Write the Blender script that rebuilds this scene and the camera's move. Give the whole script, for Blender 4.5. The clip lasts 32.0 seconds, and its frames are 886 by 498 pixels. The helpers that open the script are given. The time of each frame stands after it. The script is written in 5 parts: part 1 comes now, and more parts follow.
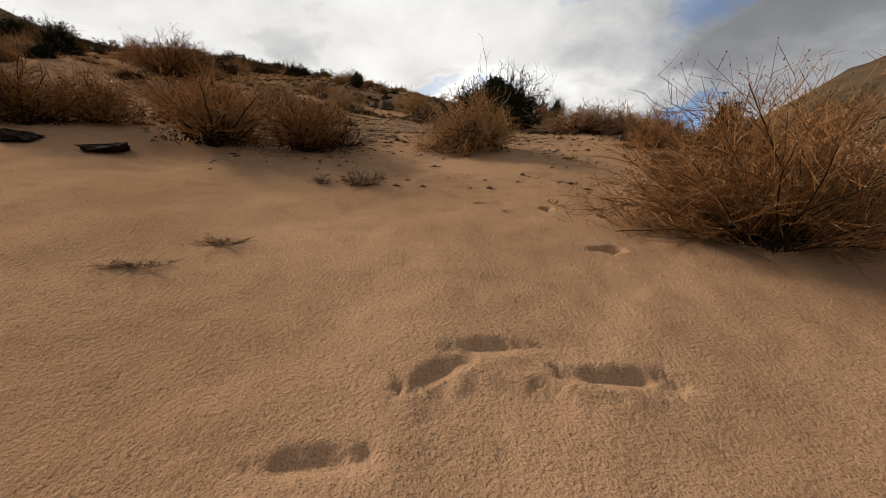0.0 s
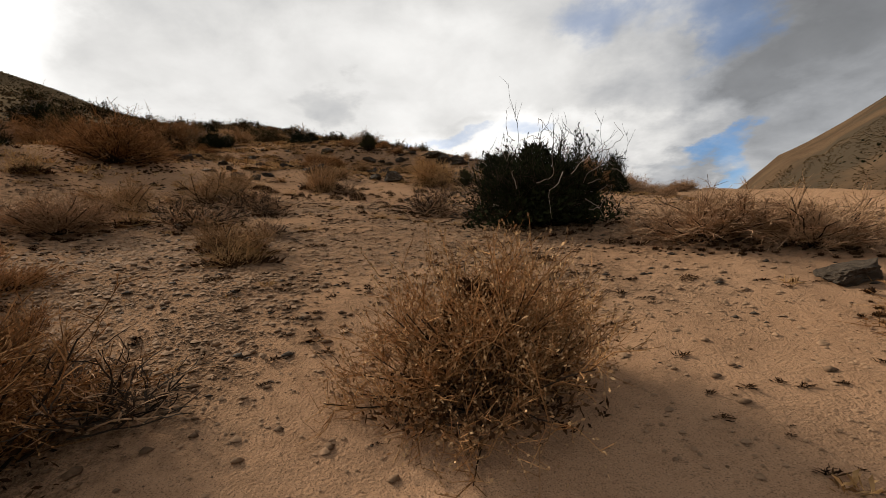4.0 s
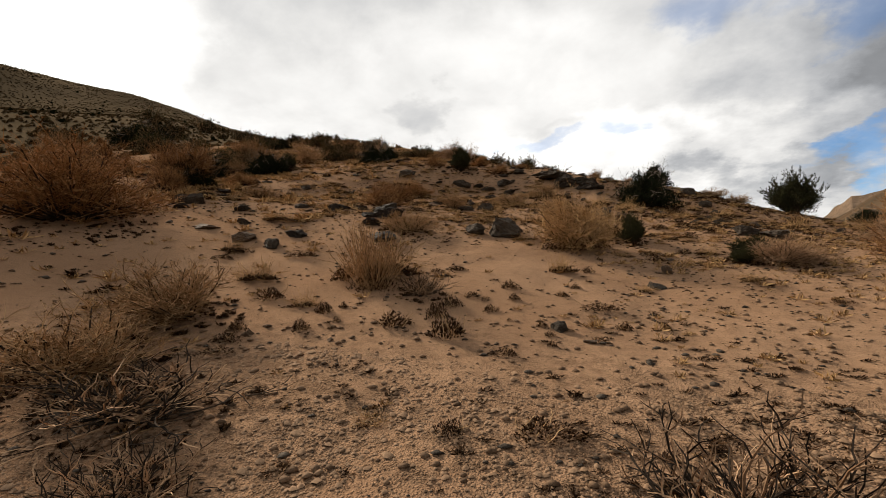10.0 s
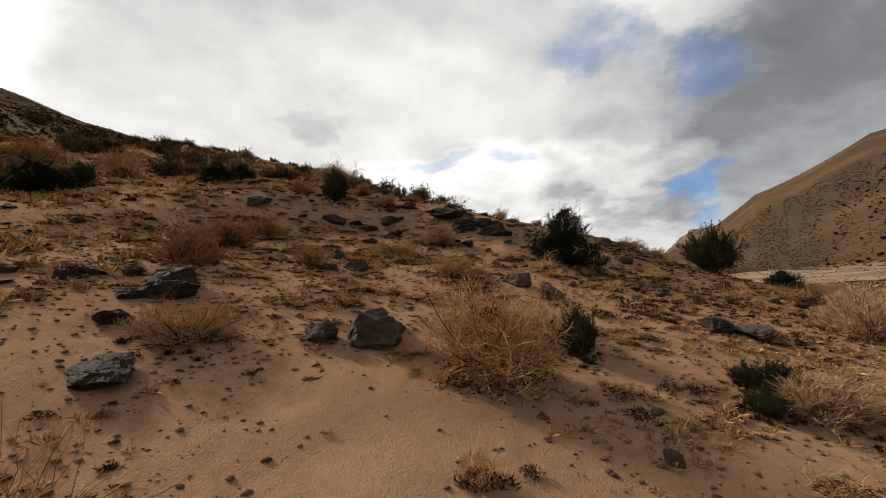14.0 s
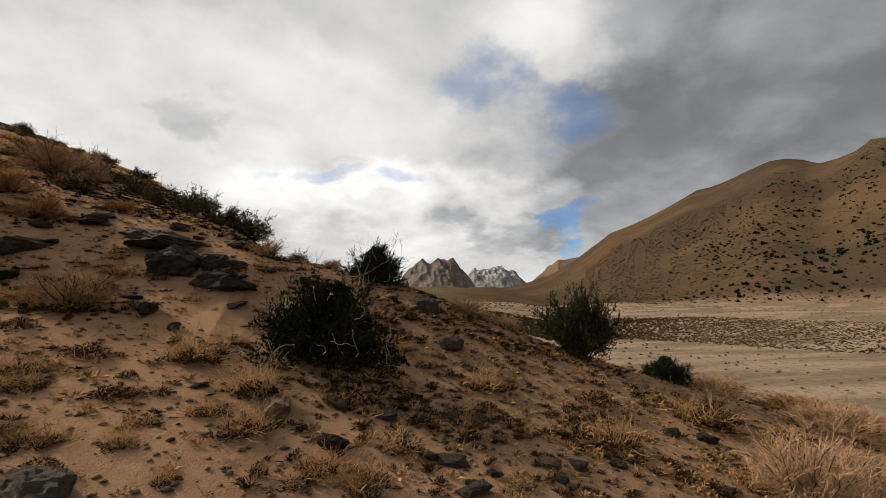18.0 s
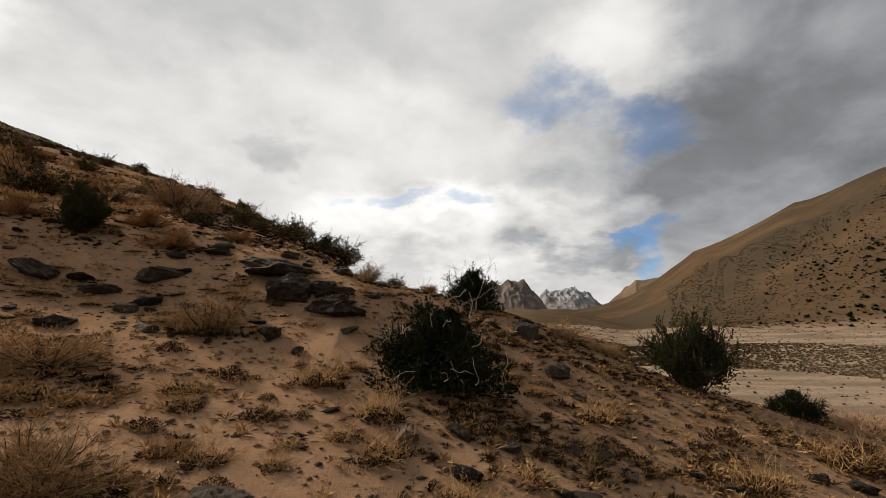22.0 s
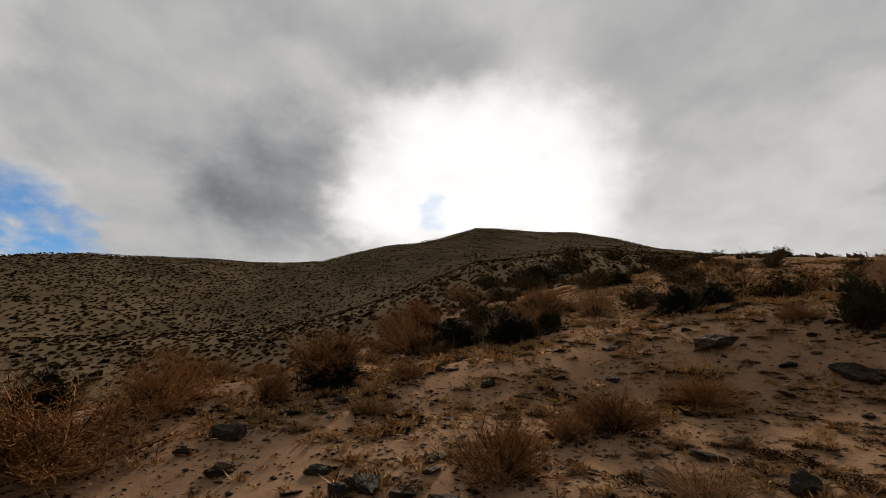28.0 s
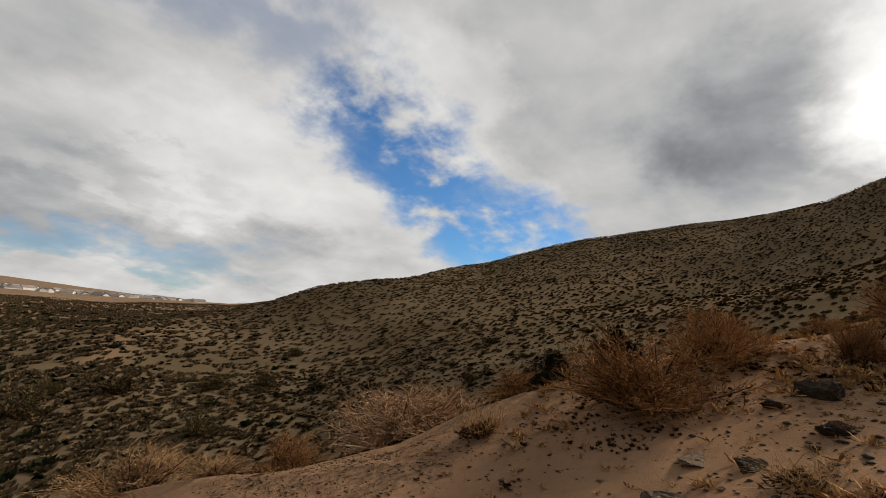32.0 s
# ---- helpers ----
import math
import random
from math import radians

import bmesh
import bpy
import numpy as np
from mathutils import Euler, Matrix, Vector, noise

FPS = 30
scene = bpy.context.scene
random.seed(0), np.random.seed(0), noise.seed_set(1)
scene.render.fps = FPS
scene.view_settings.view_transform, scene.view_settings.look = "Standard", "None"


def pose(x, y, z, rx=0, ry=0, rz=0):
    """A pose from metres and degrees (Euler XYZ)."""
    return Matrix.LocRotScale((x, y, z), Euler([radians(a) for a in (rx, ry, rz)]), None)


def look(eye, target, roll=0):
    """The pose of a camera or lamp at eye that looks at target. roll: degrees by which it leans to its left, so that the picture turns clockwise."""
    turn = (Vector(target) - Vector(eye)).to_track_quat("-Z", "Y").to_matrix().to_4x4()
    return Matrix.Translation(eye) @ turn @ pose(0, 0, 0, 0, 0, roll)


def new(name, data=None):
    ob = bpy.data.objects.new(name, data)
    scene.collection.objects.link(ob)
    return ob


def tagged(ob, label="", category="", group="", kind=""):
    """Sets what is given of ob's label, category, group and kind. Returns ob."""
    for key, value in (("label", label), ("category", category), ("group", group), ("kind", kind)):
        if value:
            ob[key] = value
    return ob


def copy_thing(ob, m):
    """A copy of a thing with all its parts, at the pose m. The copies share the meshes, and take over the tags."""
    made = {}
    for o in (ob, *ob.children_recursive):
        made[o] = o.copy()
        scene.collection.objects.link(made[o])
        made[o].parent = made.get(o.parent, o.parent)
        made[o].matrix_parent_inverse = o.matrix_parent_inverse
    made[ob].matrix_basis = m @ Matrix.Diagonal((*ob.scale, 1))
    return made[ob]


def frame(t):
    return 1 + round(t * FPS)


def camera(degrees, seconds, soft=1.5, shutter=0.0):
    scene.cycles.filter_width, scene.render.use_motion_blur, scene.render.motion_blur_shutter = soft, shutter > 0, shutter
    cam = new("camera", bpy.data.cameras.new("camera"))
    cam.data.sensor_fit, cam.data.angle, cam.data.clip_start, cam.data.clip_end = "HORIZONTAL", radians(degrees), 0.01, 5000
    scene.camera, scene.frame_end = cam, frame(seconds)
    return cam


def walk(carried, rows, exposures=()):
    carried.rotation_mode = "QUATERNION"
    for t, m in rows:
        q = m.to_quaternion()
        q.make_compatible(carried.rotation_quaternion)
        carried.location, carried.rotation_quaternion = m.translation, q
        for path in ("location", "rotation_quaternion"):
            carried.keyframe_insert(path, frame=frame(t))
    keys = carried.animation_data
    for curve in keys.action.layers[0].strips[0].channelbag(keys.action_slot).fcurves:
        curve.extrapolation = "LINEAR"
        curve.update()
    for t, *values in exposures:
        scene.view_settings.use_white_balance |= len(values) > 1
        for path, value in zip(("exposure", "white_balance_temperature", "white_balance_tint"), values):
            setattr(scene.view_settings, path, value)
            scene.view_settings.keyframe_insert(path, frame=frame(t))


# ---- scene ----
cam = camera(87.55, 32.0, soft=0.8)
PATH = [
    (0.0, pose(0.000, 0.000, 1.500, 86.71, 1.04, -0.21)),
    (0.5, pose(0.165, 0.445, 1.736, 87.72, 0.73, 1.58)),
    (1.0, pose(0.168, 1.009, 1.834, 87.90, 1.43, 2.04)),
    (1.5, pose(0.384, 1.395, 1.801, 88.48, 1.87, 2.13)),
    (2.0, pose(0.435, 1.847, 2.107, 89.28, 2.15, 2.29)),
    (2.5, pose(0.439, 2.186, 2.370, 90.19, 2.73, 2.39)),
    (3.0, pose(0.544, 2.694, 2.609, 91.33, 3.27, 3.33)),
    (3.5, pose(0.423, 3.168, 2.733, 91.56, 3.28, 4.06)),
    (4.0, pose(0.349, 3.495, 2.840, 92.41, 3.70, 4.45)),
    (4.5, pose(0.304, 3.846, 3.089, 93.49, 3.42, 5.28)),
    (6.5, pose(-0.394, 5.472, 3.609, 94.44, 4.58, 8.93)),
    (7.0, pose(-0.431, 5.904, 3.758, 93.90, 4.54, 9.49)),
    (7.5, pose(-0.413, 6.288, 3.942, 93.36, 3.82, 10.39)),
    (8.0, pose(-0.471, 6.708, 3.970, 92.33, 2.75, 11.18)),
    (8.5, pose(-0.576, 7.077, 4.154, 92.79, 2.93, 11.76)),
    (9.0, pose(-0.513, 7.470, 4.303, 93.15, 3.27, 12.53)),
    (9.5, pose(-0.538, 7.744, 4.460, 93.53, 2.96, 14.14)),
    (10.0, pose(-0.776, 8.113, 4.539, 93.56, 2.42, 15.22)),
    (10.5, pose(-0.953, 8.392, 4.756, 93.98, 2.80, 16.19)),
    (11.0, pose(-1.156, 8.769, 4.755, 93.64, 3.50, 16.19)),
    (11.5, pose(-1.184, 9.019, 4.828, 93.11, 3.74, 15.49)),
    (12.0, pose(-1.296, 9.440, 4.915, 93.36, 4.11, 14.36)),
    (12.5, pose(-1.311, 9.759, 5.115, 93.58, 4.24, 12.83)),
    (13.0, pose(-1.139, 10.239, 5.279, 94.25, 3.54, 11.82)),
    (13.5, pose(-1.085, 10.712, 5.399, 94.17, 2.55, 8.32)),
    (14.0, pose(-0.933, 11.042, 5.551, 95.26, 1.80, 1.94)),
    (14.5, pose(-0.628, 11.314, 5.615, 95.52, 1.40, -2.53)),
    (15.0, pose(-0.393, 11.676, 5.709, 95.08, 0.99, -9.80)),
    (15.5, pose(0.017, 11.983, 5.670, 95.44, 1.13, -13.46)),
    (17.5, pose(1.216, 15.084, 6.519, 97.20, -0.78, -12.21)),
    (18.0, pose(1.175, 15.118, 6.525, 97.24, -0.65, -12.76)),
    (18.5, pose(1.139, 15.135, 6.510, 97.27, -0.52, -12.94)),
    (19.0, pose(1.078, 15.166, 6.515, 97.63, -0.39, -12.33)),
    (19.5, pose(0.965, 15.177, 6.551, 98.04, -0.18, -11.09)),
    (20.0, pose(0.880, 15.179, 6.570, 98.45, -0.14, -9.44)),
    (20.5, pose(0.814, 15.181, 6.570, 98.98, -0.15, -7.55)),
    (21.0, pose(0.768, 15.184, 6.582, 99.37, -0.35, -5.90)),
    (21.5, pose(0.747, 15.189, 6.577, 99.55, -0.68, -4.82)),
    (22.0, pose(0.774, 15.191, 6.565, 99.79, -1.11, -4.16)),
    (22.5, pose(0.769, 15.170, 6.582, 100.08, -1.35, -3.48)),
    (23.0, pose(0.761, 15.175, 6.597, 100.46, -1.41, -1.89)),
    (23.5, pose(0.730, 15.234, 6.604, 101.18, -1.89, 1.14)),
    (24.0, pose(0.693, 15.260, 6.598, 102.41, -2.79, 7.33)),
    (24.5, pose(0.540, 15.204, 6.611, 103.83, -3.35, 14.43)),
    (25.0, pose(0.294, 15.046, 6.643, 105.08, -4.31, 21.66)),
    (25.5, pose(0.100, 14.865, 6.662, 105.90, -4.84, 28.73)),
    (26.0, pose(-0.043, 14.722, 6.661, 106.64, -4.82, 35.99)),
    (26.5, pose(-0.176, 14.579, 6.664, 107.32, -4.57, 43.65)),
    (28.5, pose(-0.554, 14.263, 6.622, 107.11, -3.86, 72.66)),
    (29.0, pose(-0.561, 14.184, 6.613, 106.68, -4.22, 79.12)),
    (29.5, pose(-0.574, 14.093, 6.567, 105.45, -4.18, 85.96)),
    (30.0, pose(-0.595, 14.018, 6.524, 104.19, -4.31, 93.23)),
    (30.5, pose(-0.585, 13.916, 6.497, 102.99, -4.58, 100.88)),
    (31.0, pose(-0.566, 13.817, 6.472, 101.39, -4.40, 108.27)),
    (31.5, pose(-0.540, 13.728, 6.441, 99.92, -4.25, 115.27)),
    (32.0, pose(-0.521, 13.659, 6.423, 98.87, -4.64, 121.51)),
]
EXPOSURES = ((0.0, -0.05), (2.0, -0.1), (4.0, -0.1), (7.0, -0.2), (9.0, 0.1), (11.0, 0.0), (13.0, -0.05), (17.5, -0.18), (23.0, -0.2), (26.0, -0.55), (28.5, -0.6), (30.0, -0.7), (32.0, -0.4))
walk(cam, PATH, EXPOSURES)

# ---- light ----
SUN_AZ, SUN_EL = 62.0, 33.0          # degrees left of +y, above the horizon
az = radians(SUN_AZ)
sun_dir = Vector((-math.sin(az) * math.cos(radians(SUN_EL)), math.cos(az) * math.cos(radians(SUN_EL)), math.sin(radians(SUN_EL))))
sun_data = bpy.data.lights.new("sun", "SUN")
sun_data.energy, sun_data.angle, sun_data.color = 5.0, radians(9), (1.0, 0.89, 0.74)
sun_lamp = new("sun", sun_data)
sun_lamp.matrix_world = look((0, 0, 200), Vector((0, 0, 200)) - sun_dir)


def towards(azimuth, elevation):
    a, e = radians(azimuth), radians(elevation)
    return (-math.sin(a) * math.cos(e), math.cos(a) * math.cos(e), math.sin(e))


class Nodes:
    """Short names for building a node tree."""

    def __init__(self, tree):
        self.tree = tree

    def add(self, kind):
        return self.tree.nodes.new(kind)

    def put(self, socket, value):
        if isinstance(value, bpy.types.NodeSocket):
            self.tree.links.new(value, socket)
        else:
            socket.default_value = value

    def math(self, op, a, b=0.0, clamp=False):
        n = self.add("ShaderNodeMath")
        n.operation, n.use_clamp = op, clamp
        self.put(n.inputs[0], a), self.put(n.inputs[1], b)
        return n.outputs[0]

    def vec(self, op, a, b=(0, 0, 0)):
        n = self.add("ShaderNodeVectorMath")
        n.operation = op
        self.put(n.inputs[0], a), self.put(n.inputs[1], b)
        return n.outputs["Value"] if op == "DOT_PRODUCT" else n.outputs[0]

    def noise(self, where, scale, detail=4.0, rough=0.55, distort=0.0):
        n = self.add("ShaderNodeTexNoise")
        self.put(n.inputs["Vector"], where)
        for k, v in (("Scale", scale), ("Detail", detail), ("Roughness", rough), ("Distortion", distort)):
            n.inputs[k].default_value = v
        return n.outputs[0]

    def range(self, v, a, b, lo=0.0, hi=1.0, smooth=True):
        n = self.add("ShaderNodeMapRange")
        n.interpolation_type = "SMOOTHSTEP" if smooth else "LINEAR"
        for i, x in enumerate((v, a, b, lo, hi)):
            self.put(n.inputs[i], x)
        return n.outputs[0]

    def mix(self, t, a, b, blend="MIX"):
        n = self.add("ShaderNodeMix")
        n.data_type, n.blend_type = "RGBA", blend
        self.put(n.inputs[0], t), self.put(n.inputs[6], a), self.put(n.inputs[7], b)
        return n.outputs[2]


def c4(*rgb):
    return (rgb[0], rgb[1], rgb[2], 1.0)


def make_world():
    w = bpy.data.worlds.new("world")
    scene.world = w
    w.use_nodes = True
    t = w.node_tree
    t.nodes.clear()
    N = Nodes(t)
    way = N.add("ShaderNodeTexCoord").outputs["Generated"]
    sky = N.add("ShaderNodeTexSky")
    sky.sky_type, sky.sun_disc = "NISHITA", False
    sky.sun_elevation, sky.sun_rotation = radians(SUN_EL), radians(-SUN_AZ)
    sky.altitude, sky.air_density, sky.dust_density = 900, 1.0, 0.6
    blue = N.mix(1.0, sky.outputs[0], c4(0.06, 0.104, 0.142), "MULTIPLY")
    # flat cloud layer: the direction is spread over a plane overhead
    sep = N.add("ShaderNodeSeparateXYZ")
    N.put(sep.inputs[0], way)
    height = N.math("MAXIMUM", sep.outputs[2], 0.0)
    flat = N.add("ShaderNodeCombineXYZ")
    den = N.math("ADD", height, 0.36)
    N.put(flat.inputs[0], N.math("DIVIDE", sep.outputs[0], den))
    N.put(flat.inputs[1], N.math("DIVIDE", sep.outputs[1], den))
    layer = flat.outputs[0]
    big = N.noise(layer, 1.25, 3.0, 0.5, 0.3)
    fine = N.noise(layer, 3.6, 6.0, 0.56, 0.3)
    puffs = N.noise(layer, 9.0, 5.0, 0.55, 0.1)
    # azimuth and elevation in degrees, made ragged by drifting noise
    azi = N.math("MULTIPLY", N.math("ARCTAN2", N.math("MULTIPLY", sep.outputs[0], -1.0), sep.outputs[1]), 57.2958)
    ele = N.math("MULTIPLY", N.math("ARCSINE", sep.outputs[2]), 57.2958)
    bent = N.add("ShaderNodeTexNoise")
    N.put(bent.inputs["Vector"], layer)
    bent.inputs["Scale"].default_value, bent.inputs["Detail"].default_value, bent.inputs["Roughness"].default_value = 2.2, 7.0, 0.58
    split = N.add("ShaderNodeSeparateColor")
    N.put(split.inputs[0], bent.outputs["Color"])
    azi = N.math("ADD", azi, N.math("MULTIPLY", N.math("SUBTRACT", split.outputs[0], 0.5), 34.0))
    ele = N.math("ADD", ele, N.math("MULTIPLY", N.math("SUBTRACT", split.outputs[1], 0.5), 22.0))

    def cloud(azimuth, elevation, wide, high, turn, edge, amount):
        """A ragged oval in the sky; edge 0 is soft to the middle, 1 is sharp."""
        c, s = math.cos(radians(turn)), math.sin(radians(turn))
        da, de = N.math("SUBTRACT", azi, azimuth), N.math("SUBTRACT", ele, elevation)
        u = N.math("ADD", N.math("MULTIPLY", da, c / wide), N.math("MULTIPLY", de, s / wide))
        v = N.math("ADD", N.math("MULTIPLY", da, -s / high), N.math("MULTIPLY", de, c / high))
        q = N.math("ADD", N.math("MULTIPLY", u, u), N.math("MULTIPLY", v, v))
        return N.range(q, edge, 1.6 - 0.4 * edge, amount, 0.0)

    def total(table, op):
        out = None
        for row in table:
            g = cloud(*row)
            out = g if out is None else N.math(op, out, g)
        return out
    gap = total(GAPS, "MAXIMUM")
    wisps = N.math("ADD", N.math("MULTIPLY", fine, 0.55), N.math("MULTIPLY", puffs, 0.45))
    cover = N.math("SUBTRACT", 1.0, N.math("MULTIPLY", gap, N.range(wisps, 0.66, 0.46)), True)
    # lit and shaded cloud
    lumps = N.math("ADD", N.math("MULTIPLY", N.math("SUBTRACT", fine, 0.5), 0.52), N.math("MULTIPLY", N.math("SUBTRACT", puffs, 0.5), 0.16))
    light = N.math("ADD", N.math("ADD", lumps, 0.72), N.math("MULTIPLY", N.math("SUBTRACT", big, 0.5), 0.5))
    light = N.math("ADD", light, total(SHADES, "ADD"))
    light = N.math("ADD", light, N.range(height, 0.0, 0.2, 0.12, 0.0))
    light = N.math("ADD", light, N.range(height, 0.7, 0.97, 0.0, -0.3))
    light = N.math("MAXIMUM", light, N.math("ADD", 0.13, N.math("MULTIPLY", fine, 0.26)))
    tone = N.mix(N.range(light, 0.3, 0.85), c4(0.95, 0.975, 1.02), c4(1.0, 0.985, 0.96))
    lit = N.vec("SCALE", tone)
    N.put(lit.node.inputs["Scale"], light)
    colour = N.mix(cover, blue, lit)
    bg = N.add("ShaderNodeBackground")
    N.put(bg.inputs[0], colour)
    bg.inputs[1].default_value = 1.0
    out = N.add("ShaderNodeOutputWorld")
    t.links.new(bg.outputs[0], out.inputs[0])


# azimuth, elevation, half width, half height, turn, edge, amount
GAPS = (
    (125, 18, 20, 7.5, 30, 0.15, 1.0), (117, 12, 11, 6, 10, 0.2, 1.0), (150, 33, 22, 7, 8, 0.0, 0.4), (-19, 28, 5.5, 3.6, 0, 0.0, 0.48),
    (-27, 25, 5, 3, 20, 0.0, 0.5), (-27, 10, 5, 1.5, 0, 0.0, 0.7), (163, 4.0, 20, 2.2, 0, 0.0, 0.5), (3, 16, 5, 1.2, 0, 0.0, 0.35), (-8, 15, 5, 1.5, 0, 0.0, 0.4), (66, 21, 3, 2, 0, 0.0, 0.4))
SHADES = (
    (63, 27, 20, 11, 0, 0.0, 0.8), (60, 16, 30, 7, 0, 0.0, 0.2), (-112, 40, 62, 50, 0, 0.0, -0.42), (-6, 13, 20, 6, 0, 0.0, 0.35), (-28, 33, 10, 5, 0, 0.0, 0.25),
    (-50, 22, 34, 17, -12, 0.0, -0.33), (-22, 15, 11, 4, -20, 0.1, -0.14), (-32, 21, 15, 8, -10, 0.1, -0.07), (88, 21, 13, 8, 15, 0.0, -0.32), (30, 37, 19, 10, 0, 0.1, -0.04), (15, 20, 42, 10, 0, 0.0, 0.2),
    (80, 41, 18, 6, 0, 0.0, -0.16), (18, 21, 4.5, 2.4, 0, 0.0, -0.2), (1, 17, 4, 2.6, 0, 0.0, -0.2), (-4, 11, 5, 1.6, 0, 0.0, -0.15),
    (122, 26, 17, 6, 42, 0.1, 0.2), (145, 17, 18, 9, 0, 0.0, 0.16), (157, 13, 10, 1.6, 4, 0.0, -0.14), (146, 12, 22, 9, 0, 0.0, 0.1), (160, 6, 24, 4, 0, 0.0, -0.24), (-21, 9.5, 7, 2.6, 8, 0.0, -0.3))
make_world()

# ---- materials ----


def material(name, build, rough=0.9, bump=0.0, spec=0.015):
    """build(N, where) returns colour, height for the relief (or None) and roughness (or None)."""
    m = bpy.data.materials.new(name)
    m.use_nodes = True
    t = m.node_tree
    N = Nodes(t)
    bsdf = t.nodes["Principled BSDF"]
    where = N.add("ShaderNodeTexCoord").outputs["Object"]
    colour, relief, r = build(N, where)
    N.put(bsdf.inputs["Base Color"], colour)
    N.put(bsdf.inputs["Roughness"], rough if r is None else r)
    bsdf.inputs["Specular IOR Level"].default_value = spec
    if relief is not None:
        b = N.add("ShaderNodeBump")
        b.inputs["Strength"].default_value = 1.0
        b.inputs["Distance"].default_value = bump
        N.put(b.inputs["Height"], relief)
        t.links.new(b.outputs[0], bsdf.inputs["Normal"])
    return m


def ground_look(N, where):
    attr = N.add("ShaderNodeAttribute")
    attr.attribute_name = "zone"
    zone = attr.outputs["Color"]
    sep = N.add("ShaderNodeSeparateColor")
    N.put(sep.inputs[0], zone)
    gravel, wash, slope, ochre = sep.outputs[0], sep.outputs[1], sep.outputs[2], attr.outputs["Alpha"]
    n1, n2 = N.noise(where, 0.7, 6, 0.6), N.noise(where, 9.0, 5, 0.65)
    n3, n4 = N.noise(where, 60.0, 3, 0.6), N.noise(where, 0.045, 5, 0.6)
    n5 = N.noise(where, 190.0, 2, 0.5)
    sand = N.mix(N.range(n1, 0.3, 0.7), c4(0.30, 0.172, 0.096), c4(0.365, 0.219, 0.127))
    sand = N.mix(N.range(n2, 0.45, 0.75, 0.0, 0.45), sand, c4(0.235, 0.131, 0.072))
    sand = N.mix(N.range(n3, 0.55, 0.75, 0.0, 0.6), sand, c4(0.22, 0.135, 0.082))
    sand = N.mix(N.range(n5, 0.56, 0.66, 0.0, 0.8), sand, c4(0.13, 0.08, 0.048))
    sand = N.mix(N.range(n5, 0.42, 0.32, 0.0, 0.5), sand, c4(0.42, 0.285, 0.18))
    grit = N.mix(N.range(n3, 0.35, 0.65), c4(0.125, 0.072, 0.041), c4(0.28, 0.172, 0.101))
    grit = N.mix(N.range(n5, 0.54, 0.64, 0.0, 0.85), grit, c4(0.045, 0.028, 0.018))
    gritty = N.math("MULTIPLY", gravel, N.range(N.math("ADD", N.math("MULTIPLY", n2, 0.75), N.math("MULTIPLY", n1, 0.35)), 0.5, 0.64))
    col = N.mix(gritty, sand, grit)
    bank = N.mix(N.range(n4, 0.35, 0.65), c4(0.105, 0.076, 0.045), c4(0.165, 0.118, 0.07))
    bank = N.mix(N.range(n2, 0.4, 0.7, 0.0, 0.5), bank, c4(0.06, 0.043, 0.024))
    hill = N.mix(N.range(N.noise(where, 0.02, 6, 0.65), 0.35, 0.65), c4(0.07, 0.044, 0.026), c4(0.112, 0.071, 0.041))
    hill = N.mix(N.range(N.noise(where, 0.011, 5, 0.6, 0.6), 0.45, 0.62), hill, c4(0.062, 0.046, 0.03))
    hill = N.mix(N.range(N.noise(where, 0.3, 4, 0.7), 0.5, 0.72, 0.0, 0.6), hill, c4(0.042, 0.033, 0.022))
    bank = N.mix(ochre, bank, hill)
    col = N.mix(slope, col, bank)
    flow = N.add("ShaderNodeMapping")
    flow.inputs["Rotation"].default_value = (0, 0, radians(38))
    flow.inputs["Scale"].default_value = (0.02, 0.16, 1.0)
    N.put(flow.inputs[0], where)
    streak = N.noise(flow.outputs[0], 1.0, 6, 0.6)
    pale = N.mix(N.range(streak, 0.42, 0.6), c4(0.19, 0.138, 0.096), c4(0.31, 0.228, 0.162))
    pale = N.mix(N.range(N.noise(where, 1.3, 5, 0.7), 0.5, 0.62, 0.0, 0.7), pale, c4(0.14, 0.105, 0.072))
    col = N.mix(wash, col, pale)
    crumbs = N.add("ShaderNodeTexVoronoi")
    N.put(crumbs.inputs["Vector"], where)
    crumbs.inputs["Scale"].default_value = 75.0
    lump = N.range(crumbs.outputs["Distance"], 0.0, 0.6, 1.0, 0.0)
    patch = N.noise(where, 3.2, 4, 0.65)
    col = N.mix(N.math("MULTIPLY", N.math("MULTIPLY", gravel, N.range(patch, 0.42, 0.62)), N.range(crumbs.outputs["Color"], 0.55, 0.8, 0.0, 0.7)), col, c4(0.06, 0.037, 0.022))
    relief = N.math("ADD", N.math("MULTIPLY", n2, 0.3), N.math("ADD", N.math("ADD", N.math("MULTIPLY", n3, 0.26), N.math("MULTIPLY", n5, 0.07)), N.math("MULTIPLY", N.math("MULTIPLY", lump, gravel), N.math("MULTIPLY", patch, 0.45))))
    return col, relief, None


GROUND = material("desert_ground", ground_look, 0.95, 0.03, 0.0)


def plain_look(a, b, scale=30.0):
    def build(N, where):
        rnd = N.add("ShaderNodeObjectInfo").outputs["Random"]
        isl = N.add("ShaderNodeNewGeometry").outputs["Random Per Island"]
        t = N.math("ADD", N.math("MULTIPLY", N.noise(where, scale, 3), 0.5), N.math("ADD", N.math("MULTIPLY", isl, 0.45), N.math("MULTIPLY", rnd, 0.15)))
        return N.mix(N.range(t, 0.25, 0.85), c4(*a), c4(*b)), None, None
    return build


